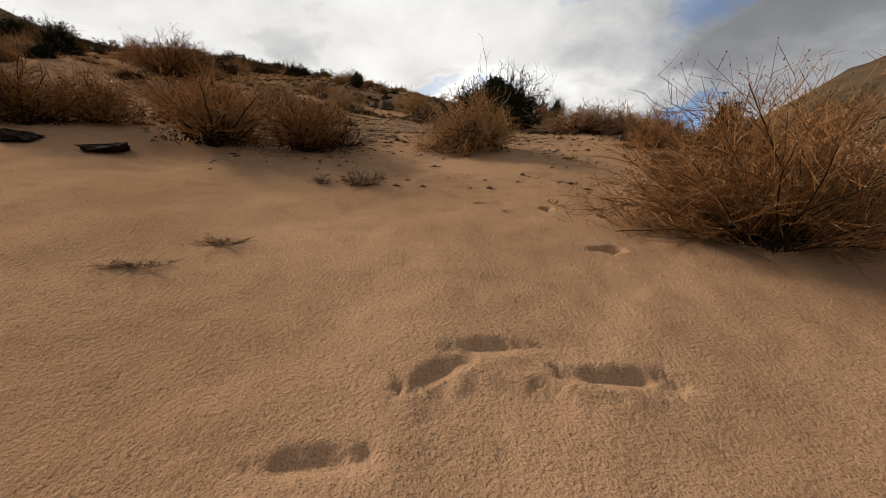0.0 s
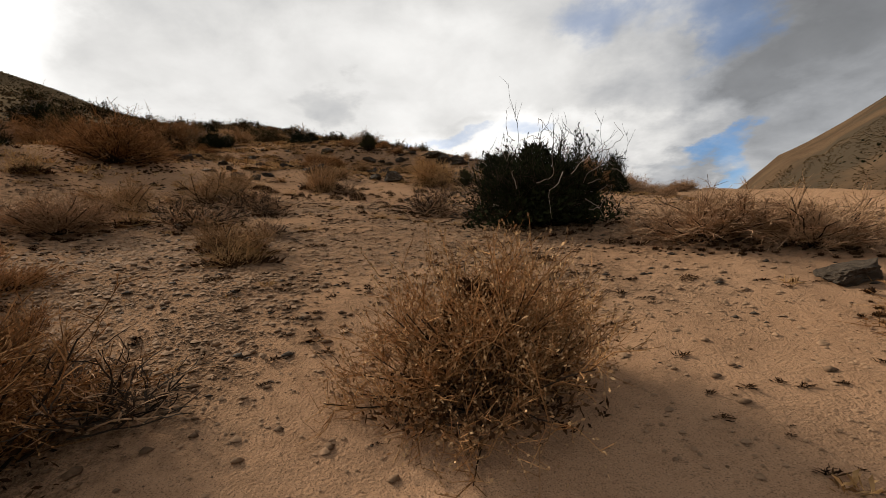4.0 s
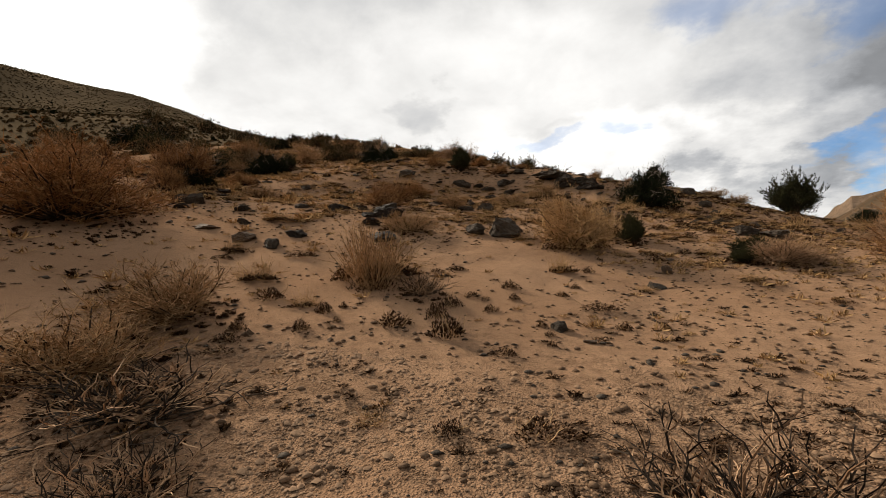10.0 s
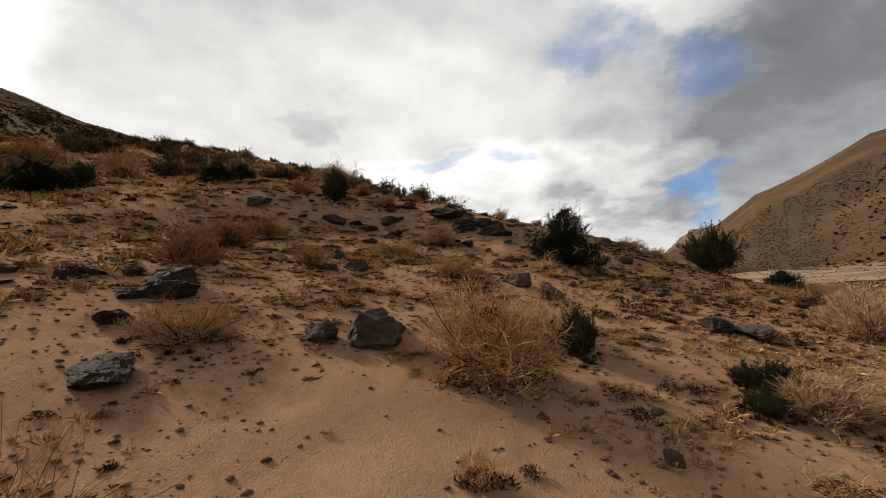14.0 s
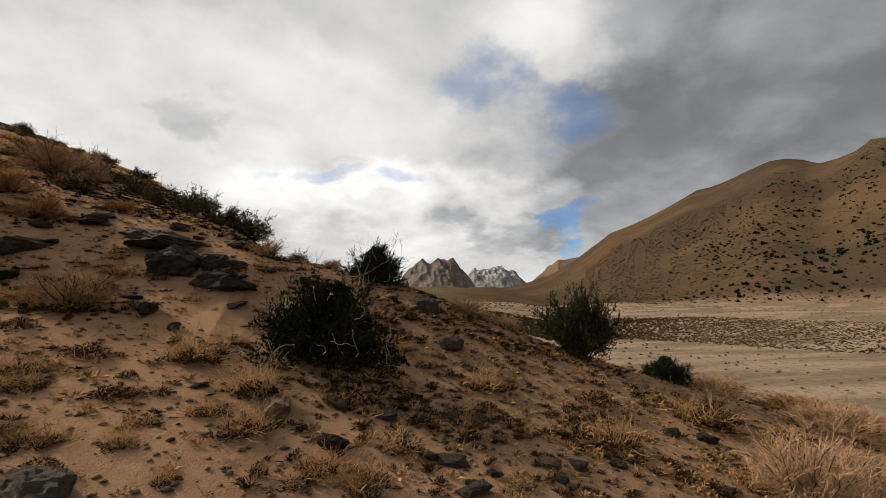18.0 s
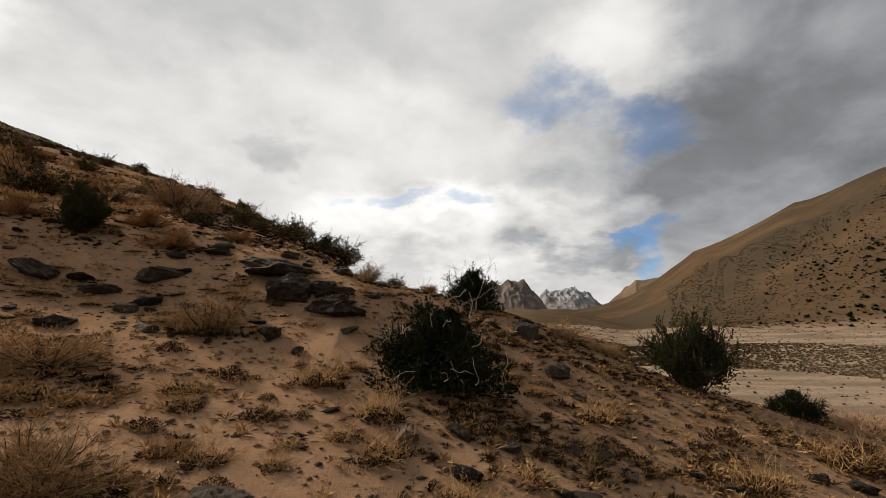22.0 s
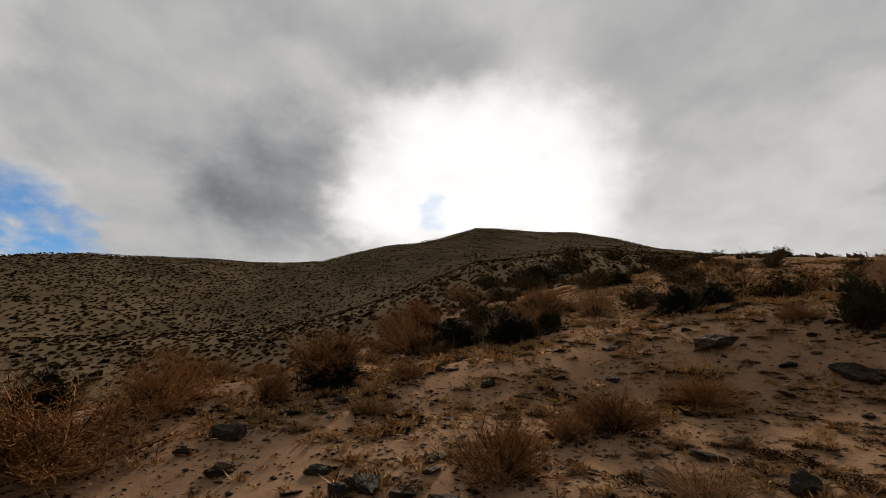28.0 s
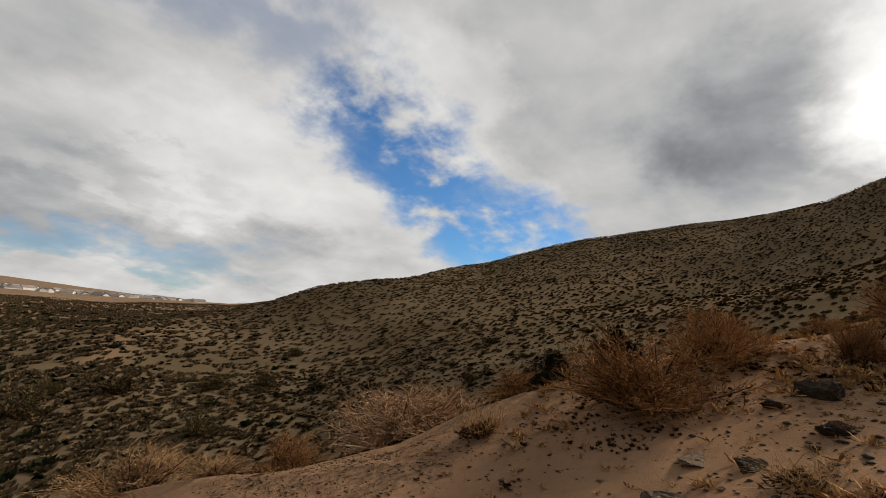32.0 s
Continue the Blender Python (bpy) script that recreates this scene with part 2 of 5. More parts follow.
RUST = material("rust_brown_twigs", plain_look((0.10, 0.048, 0.02), (0.47, 0.25, 0.105)), 0.85)
TAN = material("tan_dry_twigs", plain_look((0.13, 0.073, 0.034), (0.52, 0.325, 0.165)), 0.85)
STRAW = material("straw_blades", plain_look((0.17, 0.094, 0.038), (0.60, 0.37, 0.165)), 0.8)
PALE = material("bleached_twigs", plain_look((0.16, 0.09, 0.048), (0.54, 0.345, 0.2)), 0.8)
BLEACHED = material("bleached_curly_twigs", plain_look((0.18, 0.14, 0.105), (0.44, 0.355, 0.28)), 0.8)
BARK = material("dark_grey_bark", plain_look((0.014, 0.010, 0.007), (0.068, 0.05, 0.036)), 0.9)
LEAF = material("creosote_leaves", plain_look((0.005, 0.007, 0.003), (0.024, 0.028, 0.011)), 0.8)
OLIVE = material("olive_leaves", plain_look((0.014, 0.016, 0.007), (0.066, 0.062, 0.025)), 0.7)
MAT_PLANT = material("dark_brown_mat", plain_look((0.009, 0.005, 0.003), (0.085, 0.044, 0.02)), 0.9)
OCHRE = material("ochre_scrub", plain_look((0.07, 0.05, 0.024), (0.24, 0.165, 0.08), 2.0), 0.9)
SCRUB = material("hillside_scrub", plain_look((0.028, 0.02, 0.011), (0.19, 0.13, 0.066), 2.0), 0.9)


def stone_look(dark, light):
    def build(N, where):
        rnd = N.add("ShaderNodeObjectInfo").outputs["Random"]
        isl = N.add("ShaderNodeNewGeometry").outputs["Random Per Island"]
        n = N.noise(where, 5.0, 8, 0.65)
        v = N.noise(where, 38.0, 4, 0.6)
        t = N.math("ADD", N.math("MULTIPLY", n, 0.7), N.math("ADD", N.math("MULTIPLY", v, 0.35), N.math("MULTIPLY", N.math("ADD", rnd, isl), 0.14)))
        col = N.mix(N.range(t, 0.35, 0.95), c4(*dark), c4(*light))
        col = N.mix(N.range(n, 0.60, 0.75, 0.0, 0.4), col, c4(0.26, 0.17, 0.10))
        return col, N.math("ADD", n, N.math("MULTIPLY", v, 0.3)), None
    return build


SLATE = material("dark_slate_rock", stone_look((0.013, 0.010, 0.008), (0.10, 0.074, 0.051)), 0.8, 0.045, 0.12)
CRUMB = material("brown_crumbs", stone_look((0.06, 0.036, 0.021), (0.34, 0.21, 0.122)), 0.9, 0.01, 0.1)
BROWN_STONE = material("brown_stone", stone_look((0.04, 0.026, 0.016), (0.20, 0.125, 0.072)), 0.85, 0.02, 0.3)

# ---- ground ----


def grain(x, y, seed):
    """Value noise, -1 to 1, on a unit grid."""
    xi, yi = np.floor(x), np.floor(y)
    u, v = x - xi, y - yi
    u, v = u * u * (3 - 2 * u), v * v * (3 - 2 * v)

    def corner(i, j):
        s = np.sin((xi + i) * 127.1 + (yi + j) * 311.7 + seed * 74.7) * 43758.5453
        return (s - np.floor(s)) * 2 - 1
    return (corner(0, 0) * (1 - u) + corner(1, 0) * u) * (1 - v) + (corner(0, 1) * (1 - u) + corner(1, 1) * u) * v


def sand_slope(x, y):
    """The sandy hillside round the path."""
    u, v = (x + 1) / 6, (y - 11) / 10
    z = 4.028 - 0.616 * u + 2.473 * v + 0.21 * u * u - 0.458 * u * v - 0.324 * v * v - 0.138 * u ** 3 - 0.293 * u * u * v
    return z - 0.188 * u * v * v + 0.488 * v ** 3 + 0.182 * v ** 4 + 0.372 * u * v ** 3 - 0.084 * u * u * v * v - 0.049 * v ** 5


# relief seen from the slope, by azimuth (degrees left of +y): crest, foot, shoulder, ridge, each distance and height; far height
EAST = (
    (-180, 19, -1.2, 40, -7.0, 80, -7.0, 110, -2, 120),
    (-150, 15, 0.3, 38, -6.0, 180, -6.0, 500, 0, 0),
    (-120, 10.5, 2.4, 34, -4.0, 180, -4.0, 500, 10, 0),
    (-90, 9.5, 4.0, 32, -2.0, 180, 7.0, 450, 110, 60),
    (-70, 9.5, 4.7, 32, -1.6, 180, 8.0, 450, 136, 80),
    (-57, 9.5, 5.05, 32, -1.5, 180, 8.0, 450, 134, 80),
    (-53, 9.5, 5.1, 32, -1.4, 180, 8.0, 500, 131, 80),
    (-49.5, 9.5, 5.2, 32, -1.4, 180, 8.0, 520, 149, 80),
    (-41, 9.5, 5.5, 34, -1.0, 180, 8.0, 620, 144, 80),
    (-33, 9, 5.9, 36, -0.5, 200, 8.2, 650, 107, 60),
    (-26, 8.5, 6.3, 40, 0.0, 260, 9.0, 700, 56, 50))
NORTH = (
    (-20, 8.5, 6.7, 45, 2.0, 300, 14, 900, 46, 45),
    (-10, 8.5, 7.1, 60, 4.0, 300, 15, 900, 46, 45),
    (0, 7.5, 7.35, 13, 7.3, 80, 6.0, 900, 46, 45),
    (8, 8.5, 7.85, 15, 8.9, 80, 10.0, 600, 40, 40),
    (15, 9, 8.1, 18, 10.4, 60, 14.0, 300, 25, 20),
    (22, 9, 8.3, 25, 12.9, 60, 20.0, 150, 20, 20),
    (36, 9, 8.4, 30, 15.1, 130, 44, 200, 66, 20),
    (44, 9, 8.2, 28, 13.8, 130, 46, 220, 80, 20),
    (50, 9, 8.0, 26, 13.0, 130, 47, 230, 88, 20))
WEST = (
    (63, 9, 7.4, 24, 11.0, 130, 44, 230, 92, 20),
    (72, 9, 7.0, 22, 9.2, 120, 31, 230, 79, 20),
    (82, 10, 7.0, 40, 8.5, 110, 21, 220, 62, 20),
    (90, 10.5, 6.45, 40, 5.5, 110, 17, 230, 59.5, 20),
    (105, 9.5, 5.85, 34, 2.0, 100, 12, 220, 50, 20),
    (118, 9, 5.15, 34, -1.0, 90, 6.0, 200, 33, 5),
    (128, 8, 4.5, 34, -3.0, 80, 0.5, 150, 18.8, -10),
    (137, 9, 3.95, 32, -5.0, 80, -2.5, 140, 13, -30),
    (146, 11, 3.2, 30, -6.0, 80, -3.2, 130, 4.6, -35),
    (157, 14, 2.0, 32, -7.0, 70, -3.0, 110, 1.2, 30),
    (168, 17, 0.45, 34, -8.0, 70, -5.0, 110, 0.4, 85),
    (180, 19, -1.2, 40, -7.0, 80, -7.0, 110, -2, 120))
RELIEF = np.array(EAST + NORTH + WEST, float)
HUB = (0.0, 14.5)


# gentle swells and hollows of the slope: x, y, height
SWELLS = (
    (-9, 13, 0.09), (-6.5, 10.5, -0.11), (-6.5, 15.5, 0.10), (-6.5, 18, -0.09), (-6.5, 20.5, -0.11), (-4, 10.5, -0.07), (-4, 15.5, 0.13),
    (-4, 20.5, -0.08), (-1.5, 13, -0.04), (-1.5, 20.5, -0.06), (1, 8, -0.06), (1, 13, -0.12), (1, 18, 0.08), (3.5, 15.5, 0.12), (3.5, 18, -0.02), (3.5, 20.5, -0.16))


def ground_height(x, y):
    """Height of the ground at x, y (arrays or numbers)."""
    x, y = np.asarray(x, float), np.asarray(y, float)
    dx, dy = x - HUB[0], y - HUB[1]
    r = np.hypot(dx, dy)
    a = np.degrees(np.arctan2(-dx, dy))
    k = [np.interp(a, RELIEF[:, 0], RELIEF[:, i]) for i in range(1, 10)]
    rc, zc, rf, zf, rm, zm, rr, zr, zb = k
    lo = np.minimum(r, rc * 1.02) / np.maximum(r, 1e-6)
    near = sand_slope(HUB[0] + dx * lo, HUB[1] + dy * lo)

    def rise(r0, z0, r1, z1, bend):
        t = np.clip((r - r0) / (r1 - r0), 0, 1)
        return z0 + (z1 - z0) * (t * (1 - bend) + bend * t * t * (3 - 2 * t))
    far = np.where(r < rf, rise(rc, zc, rf, zf, 0.35), np.where(r < rm, rise(rf, zf, rm, zm, 0.3), np.where(r < rr, rise(rm, zm, rr, zr, 0.15), zr + (zb - zr) * np.clip((r - rr) / (4500 - rr), 0, 1) ** 3)))
    t = np.clip((r / rc - 0.72) / 0.36, 0, 1)
    t = t * t * (3 - 2 * t)
    z = near * (1 - t) + far * t
    # hummocks and ripples
    amp = np.clip(r / 14, 0.35, 1.0)
    z = z + 0.05 * amp * grain(x / 1.3, y / 1.3, 1) + 0.02 * grain(x / 0.45, y / 0.45, 2) + 0.007 * grain(x / 0.14, y / 0.14, 3)
    rough = np.clip((r - 20) / 200, 0, 1)
    z = z + rough * (2.2 * grain(x / 34, y / 34, 4) + 0.4 * grain(x / 11, y / 11, 5))
    east = np.clip((-a - 22) / 12, 0, 1) * np.clip((a + 100) / 12, 0, 1) * np.clip((r - 190) / 160, 0, 1)
    gully = np.abs(grain(a / 2.6 + 0.004 * r, r / 240, 6)) + 0.45 * np.abs(grain(a / 0.9 + 0.006 * r, r / 90, 7))
    z = z + east * (4.5 * (gully - 0.55) + 1.2 * grain(x / 9, y / 9, 10) * np.clip((-a - 44) / 6, 0, 1))
    for px, py, d in SWELLS:
        z = z + d * np.exp(-((x - px) ** 2 + (y - py) ** 2) / 8)
    return z - 0.08 * np.exp(-((y - 3.5) / 2.2) ** 2 - (x / 4) ** 2) + dents(x, y)


# footprints and burrows: x, y, long, wide, deep, turn
DENTS = (
    (0.58, 1.52, 0.2, 0.065, 0.075, 0.1), (0.19, 1.63, 0.15, 0.05, 0.05, 0.2), (-0.03, 1.47, 0.11, 0.055, 0.055, 0.6),
    (-0.32, 1.13, 0.15, 0.05, 0.05, 0.15), (0.2, 1.36, 0.26, 0.13, 0.03, 0.0), (0.8, 1.5, 0.08, 0.05, 0.025, 0.0),
    (0.95, 2.6, 0.09, 0.05, 0.1, 0.1), (0.49, 3.21, 0.05, 0.035, 0.06, 0.0), (0.3, 3.36, 0.034, 0.03, 0.1, 0.0),
    (0.74, 3.29, 0.04, 0.034, 0.13, 0.0), (1.13, 3.16, 0.045, 0.038, 0.13, 0.0), (1.12, 4.02, 0.15, 0.05, 0.04, 0.0),
    (1.52, 4.05, 0.12, 0.05, 0.04, 0.2))


def dents(x, y):
    z = 0.0
    for px, py, a, b, d, turn in DENTS:
        c, s = math.cos(turn), math.sin(turn)
        a, b, d = a * 0.92, b * 0.8, d * 0.36
        u, v = ((x - px) * c + (y - py) * s) / a, (-(x - px) * s + (y - py) * c) / b
        rag = 1 + 0.35 * grain(x / 0.05, y / 0.05, 8) + 0.25 * grain(x / 0.02, y / 0.02, 9)
        q = np.sqrt(u * u + np.where(v > 0, v * 1.25, v * 0.8) ** 2) * rag
        wall = np.where(v > 0, 4.0, 2.2)          # the far wall is undercut, the near one slumped
        z = z - 1.7 * d * np.exp(-np.minimum(q, 3) ** wall) * np.clip(0.75 + 0.45 * v, 0.3, 1.0) + 0.16 * d * np.exp(-(q - 1.45) ** 2 * 7) * rag
    return z


def lines(stops, steps, far, grow):
    """Grid lines: finer stretches between the stops, wider and wider outside."""
    inner = np.concatenate([np.arange(a, b - st / 3, st) for a, b, st in zip(stops, stops[1:], steps)] + [[stops[-1]]])
    lo, hi, step = stops[0], stops[-1], steps[0]
    out, s, d = [], step, 0.0
    while d < far:
        s *= grow
        d += s
        out.append(d)
    return np.concatenate([lo - np.array(out)[::-1], inner, hi + np.array(out)])


def build_ground():
    xs, ys = lines((-11, -0.7, 1.9, 9), (0.08, 0.018, 0.08), 4600, 1.05), lines((-1.5, 0.9, 4.3, 27), (0.08, 0.018, 0.08), 4600, 1.05)
    gx, gy = np.meshgrid(xs, ys)
    gz = ground_height(gx, gy)
    nx, ny = len(xs), len(ys)
    co = np.stack([gx, gy, gz], -1).reshape(-1, 3)
    i = np.arange(nx * ny).reshape(ny, nx)
    q = np.stack([i[:-1, :-1], i[:-1, 1:], i[1:, 1:], i[1:, :-1]], -1).reshape(-1, 4)
    me = bpy.data.meshes.new("ground")
    me.vertices.add(len(co)), me.loops.add(q.size), me.polygons.add(len(q))
    me.vertices.foreach_set("co", co.ravel())
    me.loops.foreach_set("vertex_index", q.ravel())
    me.polygons.foreach_set("loop_start", np.arange(0, q.size, 4))
    me.polygons.foreach_set("use_smooth", np.ones(len(q), bool))
    me.update(calc_edges=True)
    x, y = co[:, 0], co[:, 1]
    g, w, s = zones(x, y)
    r, a = polar(x, y)
    g = g * (1 - 0.75 * np.clip((y - 9.8) / 2, 0, 1) * (1 - 0.4 * np.clip((x - 0.8) / 1.2, 0, 1) * np.clip((y - 16) / 2, 0, 1)))
    col = np.stack([g, w, s, np.clip((-a - 10) / 10, 0, 1) * np.clip((a + 130) / 20, 0, 1)], -1)
    at = me.color_attributes.new("zone", "FLOAT_COLOR", "POINT")
    at.data.foreach_set("color", col.ravel())
    me.materials.append(GROUND)
    ob = new("ground", me)
    return tagged(ob, "tan desert sand slope with gravel, far hills and wash", "ground", kind="structure")


def polar(x, y):
    dx, dy = x - HUB[0], y - HUB[1]
    return np.hypot(dx, dy), np.degrees(np.arctan2(-dx, dy))


TRAILS = ((-19, -42, -29, -55, 2.2, 0.35), (-29, -55, -40, -71, 2.4, 0.35), (-40, -71, -50, -81, 2.6, 0.35), (-181, 7, -138, -5, 3.0, 0.12), (-138, -5, -92, -14, 2.4, 0.12), (-92, -14, -49, -23, 1.6, 0.12))


def zones(x, y):
    """Gravel, wash and scrub slope, 0 to 1 each."""
    r, a = polar(x, y)

    def step(v, lo, hi):
        t = np.clip((v - lo) / (hi - lo), 0, 1)
        return t * t * (3 - 2 * t)
    g = step(grain(x / 1.7, y / 1.7, 11) + 0.6 * grain(x / 0.6, y / 0.6, 12) + 0.75 * np.clip((y - 4) / 4, -1, 1), -0.45, 0.45)
    bare = 0.97 * np.exp(-(((x + 1.35) / 0.85) ** 2 + ((y - 13.5) / 1.5) ** 2) ** 2)        # drift of clean sand below the outcrop
    bare = np.maximum(bare, 0.75 * np.exp(-(((x + 3.6) / 2.0) ** 2 + ((y - 12.4) / 1.1) ** 2)))
    g = g * (1 - bare) * step(y, 3.0, 5.5) * (1 - 0.85 * step(x, 1.2, 2.2) * (1 - step(y, 7, 9))) * (1 - 0.8 * np.exp(-(((x + 5.6) / 1.5) ** 2 + ((y - 11.2) / 1.0) ** 2)) - 0.8 * np.exp(-(((x + 7) / 2.2) ** 2 + ((y - 13) / 1.2) ** 2)))
    g = np.maximum(g, 0.95 * step(y, 6.2, 7.4) * (1 - step(y, 9.0, 10.2)) * step(x, -2.0, -0.9) * (1 - step(x, 0.9, 2.0)))
    g = np.maximum(g, 0.8 * np.exp(-(((x + 1.0) / 0.8) ** 2 + ((y - 6.2) / 1.2) ** 2)))
    g = g * (1 - 0.85 * np.exp(-(((x - 1.2) / 1.1) ** 2 + ((y - 5.4) / 1.3) ** 2) ** 1.5))
    right = step(-a, 14, 22) * step(a, -125, -110)
    w = right * step(r, 24, 36) * (1 - step(r, 175, 200))
    w = np.maximum(w, 0.5 * step(a, 138, 146) * step(r, 105, 190))
    s = step(r, 16, 45) * (1 - w)
    for x0, y0, x1, y1, wide, worn in TRAILS:
        t = np.clip(((x - x0) * (x1 - x0) + (y - y0) * (y1 - y0)) / ((x1 - x0) ** 2 + (y1 - y0) ** 2), 0, 1)
        s = s * (1 - worn * np.exp(-((x - x0 - t * (x1 - x0)) ** 2 + (y - y0 - t * (y1 - y0)) ** 2) / wide ** 2))
    return g, w, s


build_ground()

# ---- building plants and stones ----


class Buf:
    """Collects vertices and faces of one mesh."""

    def __init__(self):
        self.v, self.f = [], []

    def tube(self, pts, r0, r1, sides=3):
        n = len(pts)
        base = len(self.v)
        for i, p in enumerate(pts):
            d = (pts[min(i + 1, n - 1)] - pts[max(i - 1, 0)])
            d = d.normalized() if d.length > 1e-9 else Vector((0, 0, 1))
            u = d.orthogonal().normalized()
            w = d.cross(u)
            r = r0 + (r1 - r0) * i / max(n - 1, 1)
            for k in range(sides):
                a = 2 * math.pi * k / sides
                q = p + u * (r * math.cos(a)) + w * (r * math.sin(a))
                self.v.append((q.x, q.y, q.z))
        for i in range(n - 1):
            for k in range(sides):
                a, b = base + i * sides + k, base + i * sides + (k + 1) % sides
                self.f.append((a, b, b + sides, a + sides))

    def blade(self, pts, w0, w1):
        """A flat, tapered ribbon."""
        n = len(pts)
        base = len(self.v)
        side = (pts[-1] - pts[0]).cross(Vector((rnd(-1, 1), rnd(-1, 1), 0.3)))
        side = side.normalized() if side.length > 1e-9 else Vector((1, 0, 0))
        for i, p in enumerate(pts):
            w = (w0 + (w1 - w0) * i / (n - 1)) / 2
            self.v.append(tuple(p - side * w)), self.v.append(tuple(p + side * w))
        for i in range(n - 1):
            a = base + 2 * i
            self.f.append((a, a + 1, a + 3, a + 2))

    def leaf(self, p, d, long, wide):
        d = d.normalized()
        s = d.cross(Vector((rnd(-1, 1), rnd(-1, 1), rnd(-1, 1))))
        s = s.normalized() * (wide / 2) if s.length > 1e-9 else Vector((wide / 2, 0, 0))
        b = len(self.v)
        m = p + d * (long * 0.5)
        for q in (p, m + s, p + d * long, m - s):
            self.v.append((q.x, q.y, q.z))
        self.f.append((b, b + 1, b + 2, b + 3))

    def bead(self, p, r):
        b = len(self.v)
        for q in ((r, 0, -r * 0.6), (-r * 0.6, r, -r * 0.4), (-r * 0.6, -r, -r * 0.4), (0, 0, r)):
            self.v.append((p.x + q[0], p.y + q[1], p.z + q[2]))
        self.f += [(b, b + 2, b + 1), (b, b + 1, b + 3), (b + 1, b + 2, b + 3), (b + 2, b, b + 3)]

    def mesh(self, name, mat, smooth=False):
        me = bpy.data.meshes.new(name)
        me.from_pydata(self.v, [], self.f)
        me.materials.append(mat)
        if smooth:
            me.polygons.foreach_set("use_smooth", np.ones(len(me.polygons), bool))
        me.update()
        return me


RNG = random.Random(7)
rnd = RNG.uniform


def part(name, buf, mat, parent, label=""):
    ob = new(name, buf.mesh(name, mat))
    ob.parent = parent
    return tagged(ob, label, kind="stuff" if name in BULK else "")


BULK = ("branch", "stalk", "limb", "stem", "crown", "seed_head", "foliage", "cushion", "leaf_base", "twig_tangle")


def way_out(tilt, turn):
    return Vector((math.sin(tilt) * math.cos(turn), math.sin(tilt) * math.sin(turn), math.cos(tilt)))


def wiggle(start, d, length, segs, bend, lift=0.0):
    """Points of a crooked twig."""
    pts, p, d = [start.copy()], start.copy(), d.normalized()
    for _ in range(segs):
        d = (d + Vector((rnd(-bend, bend), rnd(-bend, bend), rnd(-bend, bend) + lift))).normalized()
        p = p + d * (length / segs)
        pts.append(p.copy())
    return pts


def along(pts, t):
    i = min(int(t * (len(pts) - 1)), len(pts) - 2)
    u = t * (len(pts) - 1) - i
    return pts[i].lerp(pts[i + 1], u), (pts[i + 1] - pts[i]).normalized()


def twiggy(stems, limbs, twigs, thick, spread, bend, seeds=0.0, top=None, leaves=None, leafy=0.06, bunch=6, head=1.0):
    """A rounded shrub of radius and height 1: stems, branches and fine twigs, with seed heads or leaves."""
    wood, fine, heads = Buf(), Buf(), Buf()
    bunches = [(rnd(0, 6.283), spread * rnd(0, 1) ** 0.5, rnd(0.66, 1.06)) for _ in range(max(9, stems // bunch))]
    for i in range(stems):
        turn, tilt, far = bunches[i % len(bunches)]
        turn, tilt = turn + rnd(-0.32, 0.32), min(max(tilt + rnd(-0.2, 0.2), 0.0), spread)
        d = way_out(tilt, turn)
        reach = far * rnd(0.72, 1.0) * (0.72 if rnd(0, 1) < 0.25 else 1.0)
        start = Vector((rnd(-0.12, 0.12), rnd(-0.12, 0.12), -0.04))
        main = wiggle(start, d + Vector((0, 0, 0.25 * math.sin(tilt))), reach, 4, bend * 0.55, -0.02)
        wood.tube(main, thick * 2.2, thick * 0.8, 4 if i % 2 else 3)
        for _ in range(limbs):
            p, q = along(main, rnd(0.3, 1.0))
            side = (q + Vector((rnd(-1, 1), rnd(-1, 1), rnd(-0.5, 0.9))) * 1.1).normalized()
            limb = wiggle(p, side, rnd(0.14, 0.36), 2, bend)
            fine.tube(limb, thick * 0.8, thick * 0.4)
            for _ in range(twigs):
                a, b = along(limb, rnd(0.1, 1.0))
                e = (b + Vector((rnd(-1, 1), rnd(-1, 1), rnd(-0.5, 1.0))) * 1.1).normalized()
                tw = wiggle(a, e, rnd(0.05, 0.16), 1, bend)
                fine.blade(tw, thick * 0.95, thick * 0.55)
                if rnd(0, 1) < seeds:
                    heads.leaf(tw[-1], e, rnd(0.014, 0.028) * head, rnd(0.009, 0.017) * head)
                    heads.leaf(tw[0].lerp(tw[1], 0.6), e + Vector((rnd(-1, 1), rnd(-1, 1), 0)), rnd(0.012, 0.024) * head, rnd(0.008, 0.015) * head)
                if leaves:
                    for _ in range(leaves):
                        heads.leaf(tw[0].lerp(tw[-1], rnd(0, 1.0)), e + Vector((rnd(-1, 1), rnd(-1, 1), rnd(-0.2, 1))), rnd(0.5, 1) * leafy, rnd(0.2, 0.4) * leafy)
        if top and rnd(0, 1) < top:
            p, q = along(main, 0.9)
            st = wiggle(p, (q + Vector((0, 0, 0.9))).normalized(), rnd(0.35, 0.95), 7, bend * 1.5)
            fine.tube(st, thick * 1.1, thick * 0.4)
            for _ in range(7):
                a, b = along(st, rnd(0.3, 1.0))
                tw = wiggle(a, (b + Vector((rnd(-1, 1), rnd(-1, 1), rnd(0, 1)))).normalized(), rnd(0.06, 0.2), 2, bend)
                fine.tube(tw, thick * 0.6, thick * 0.3)
    return wood, fine, heads


KINDS = {}


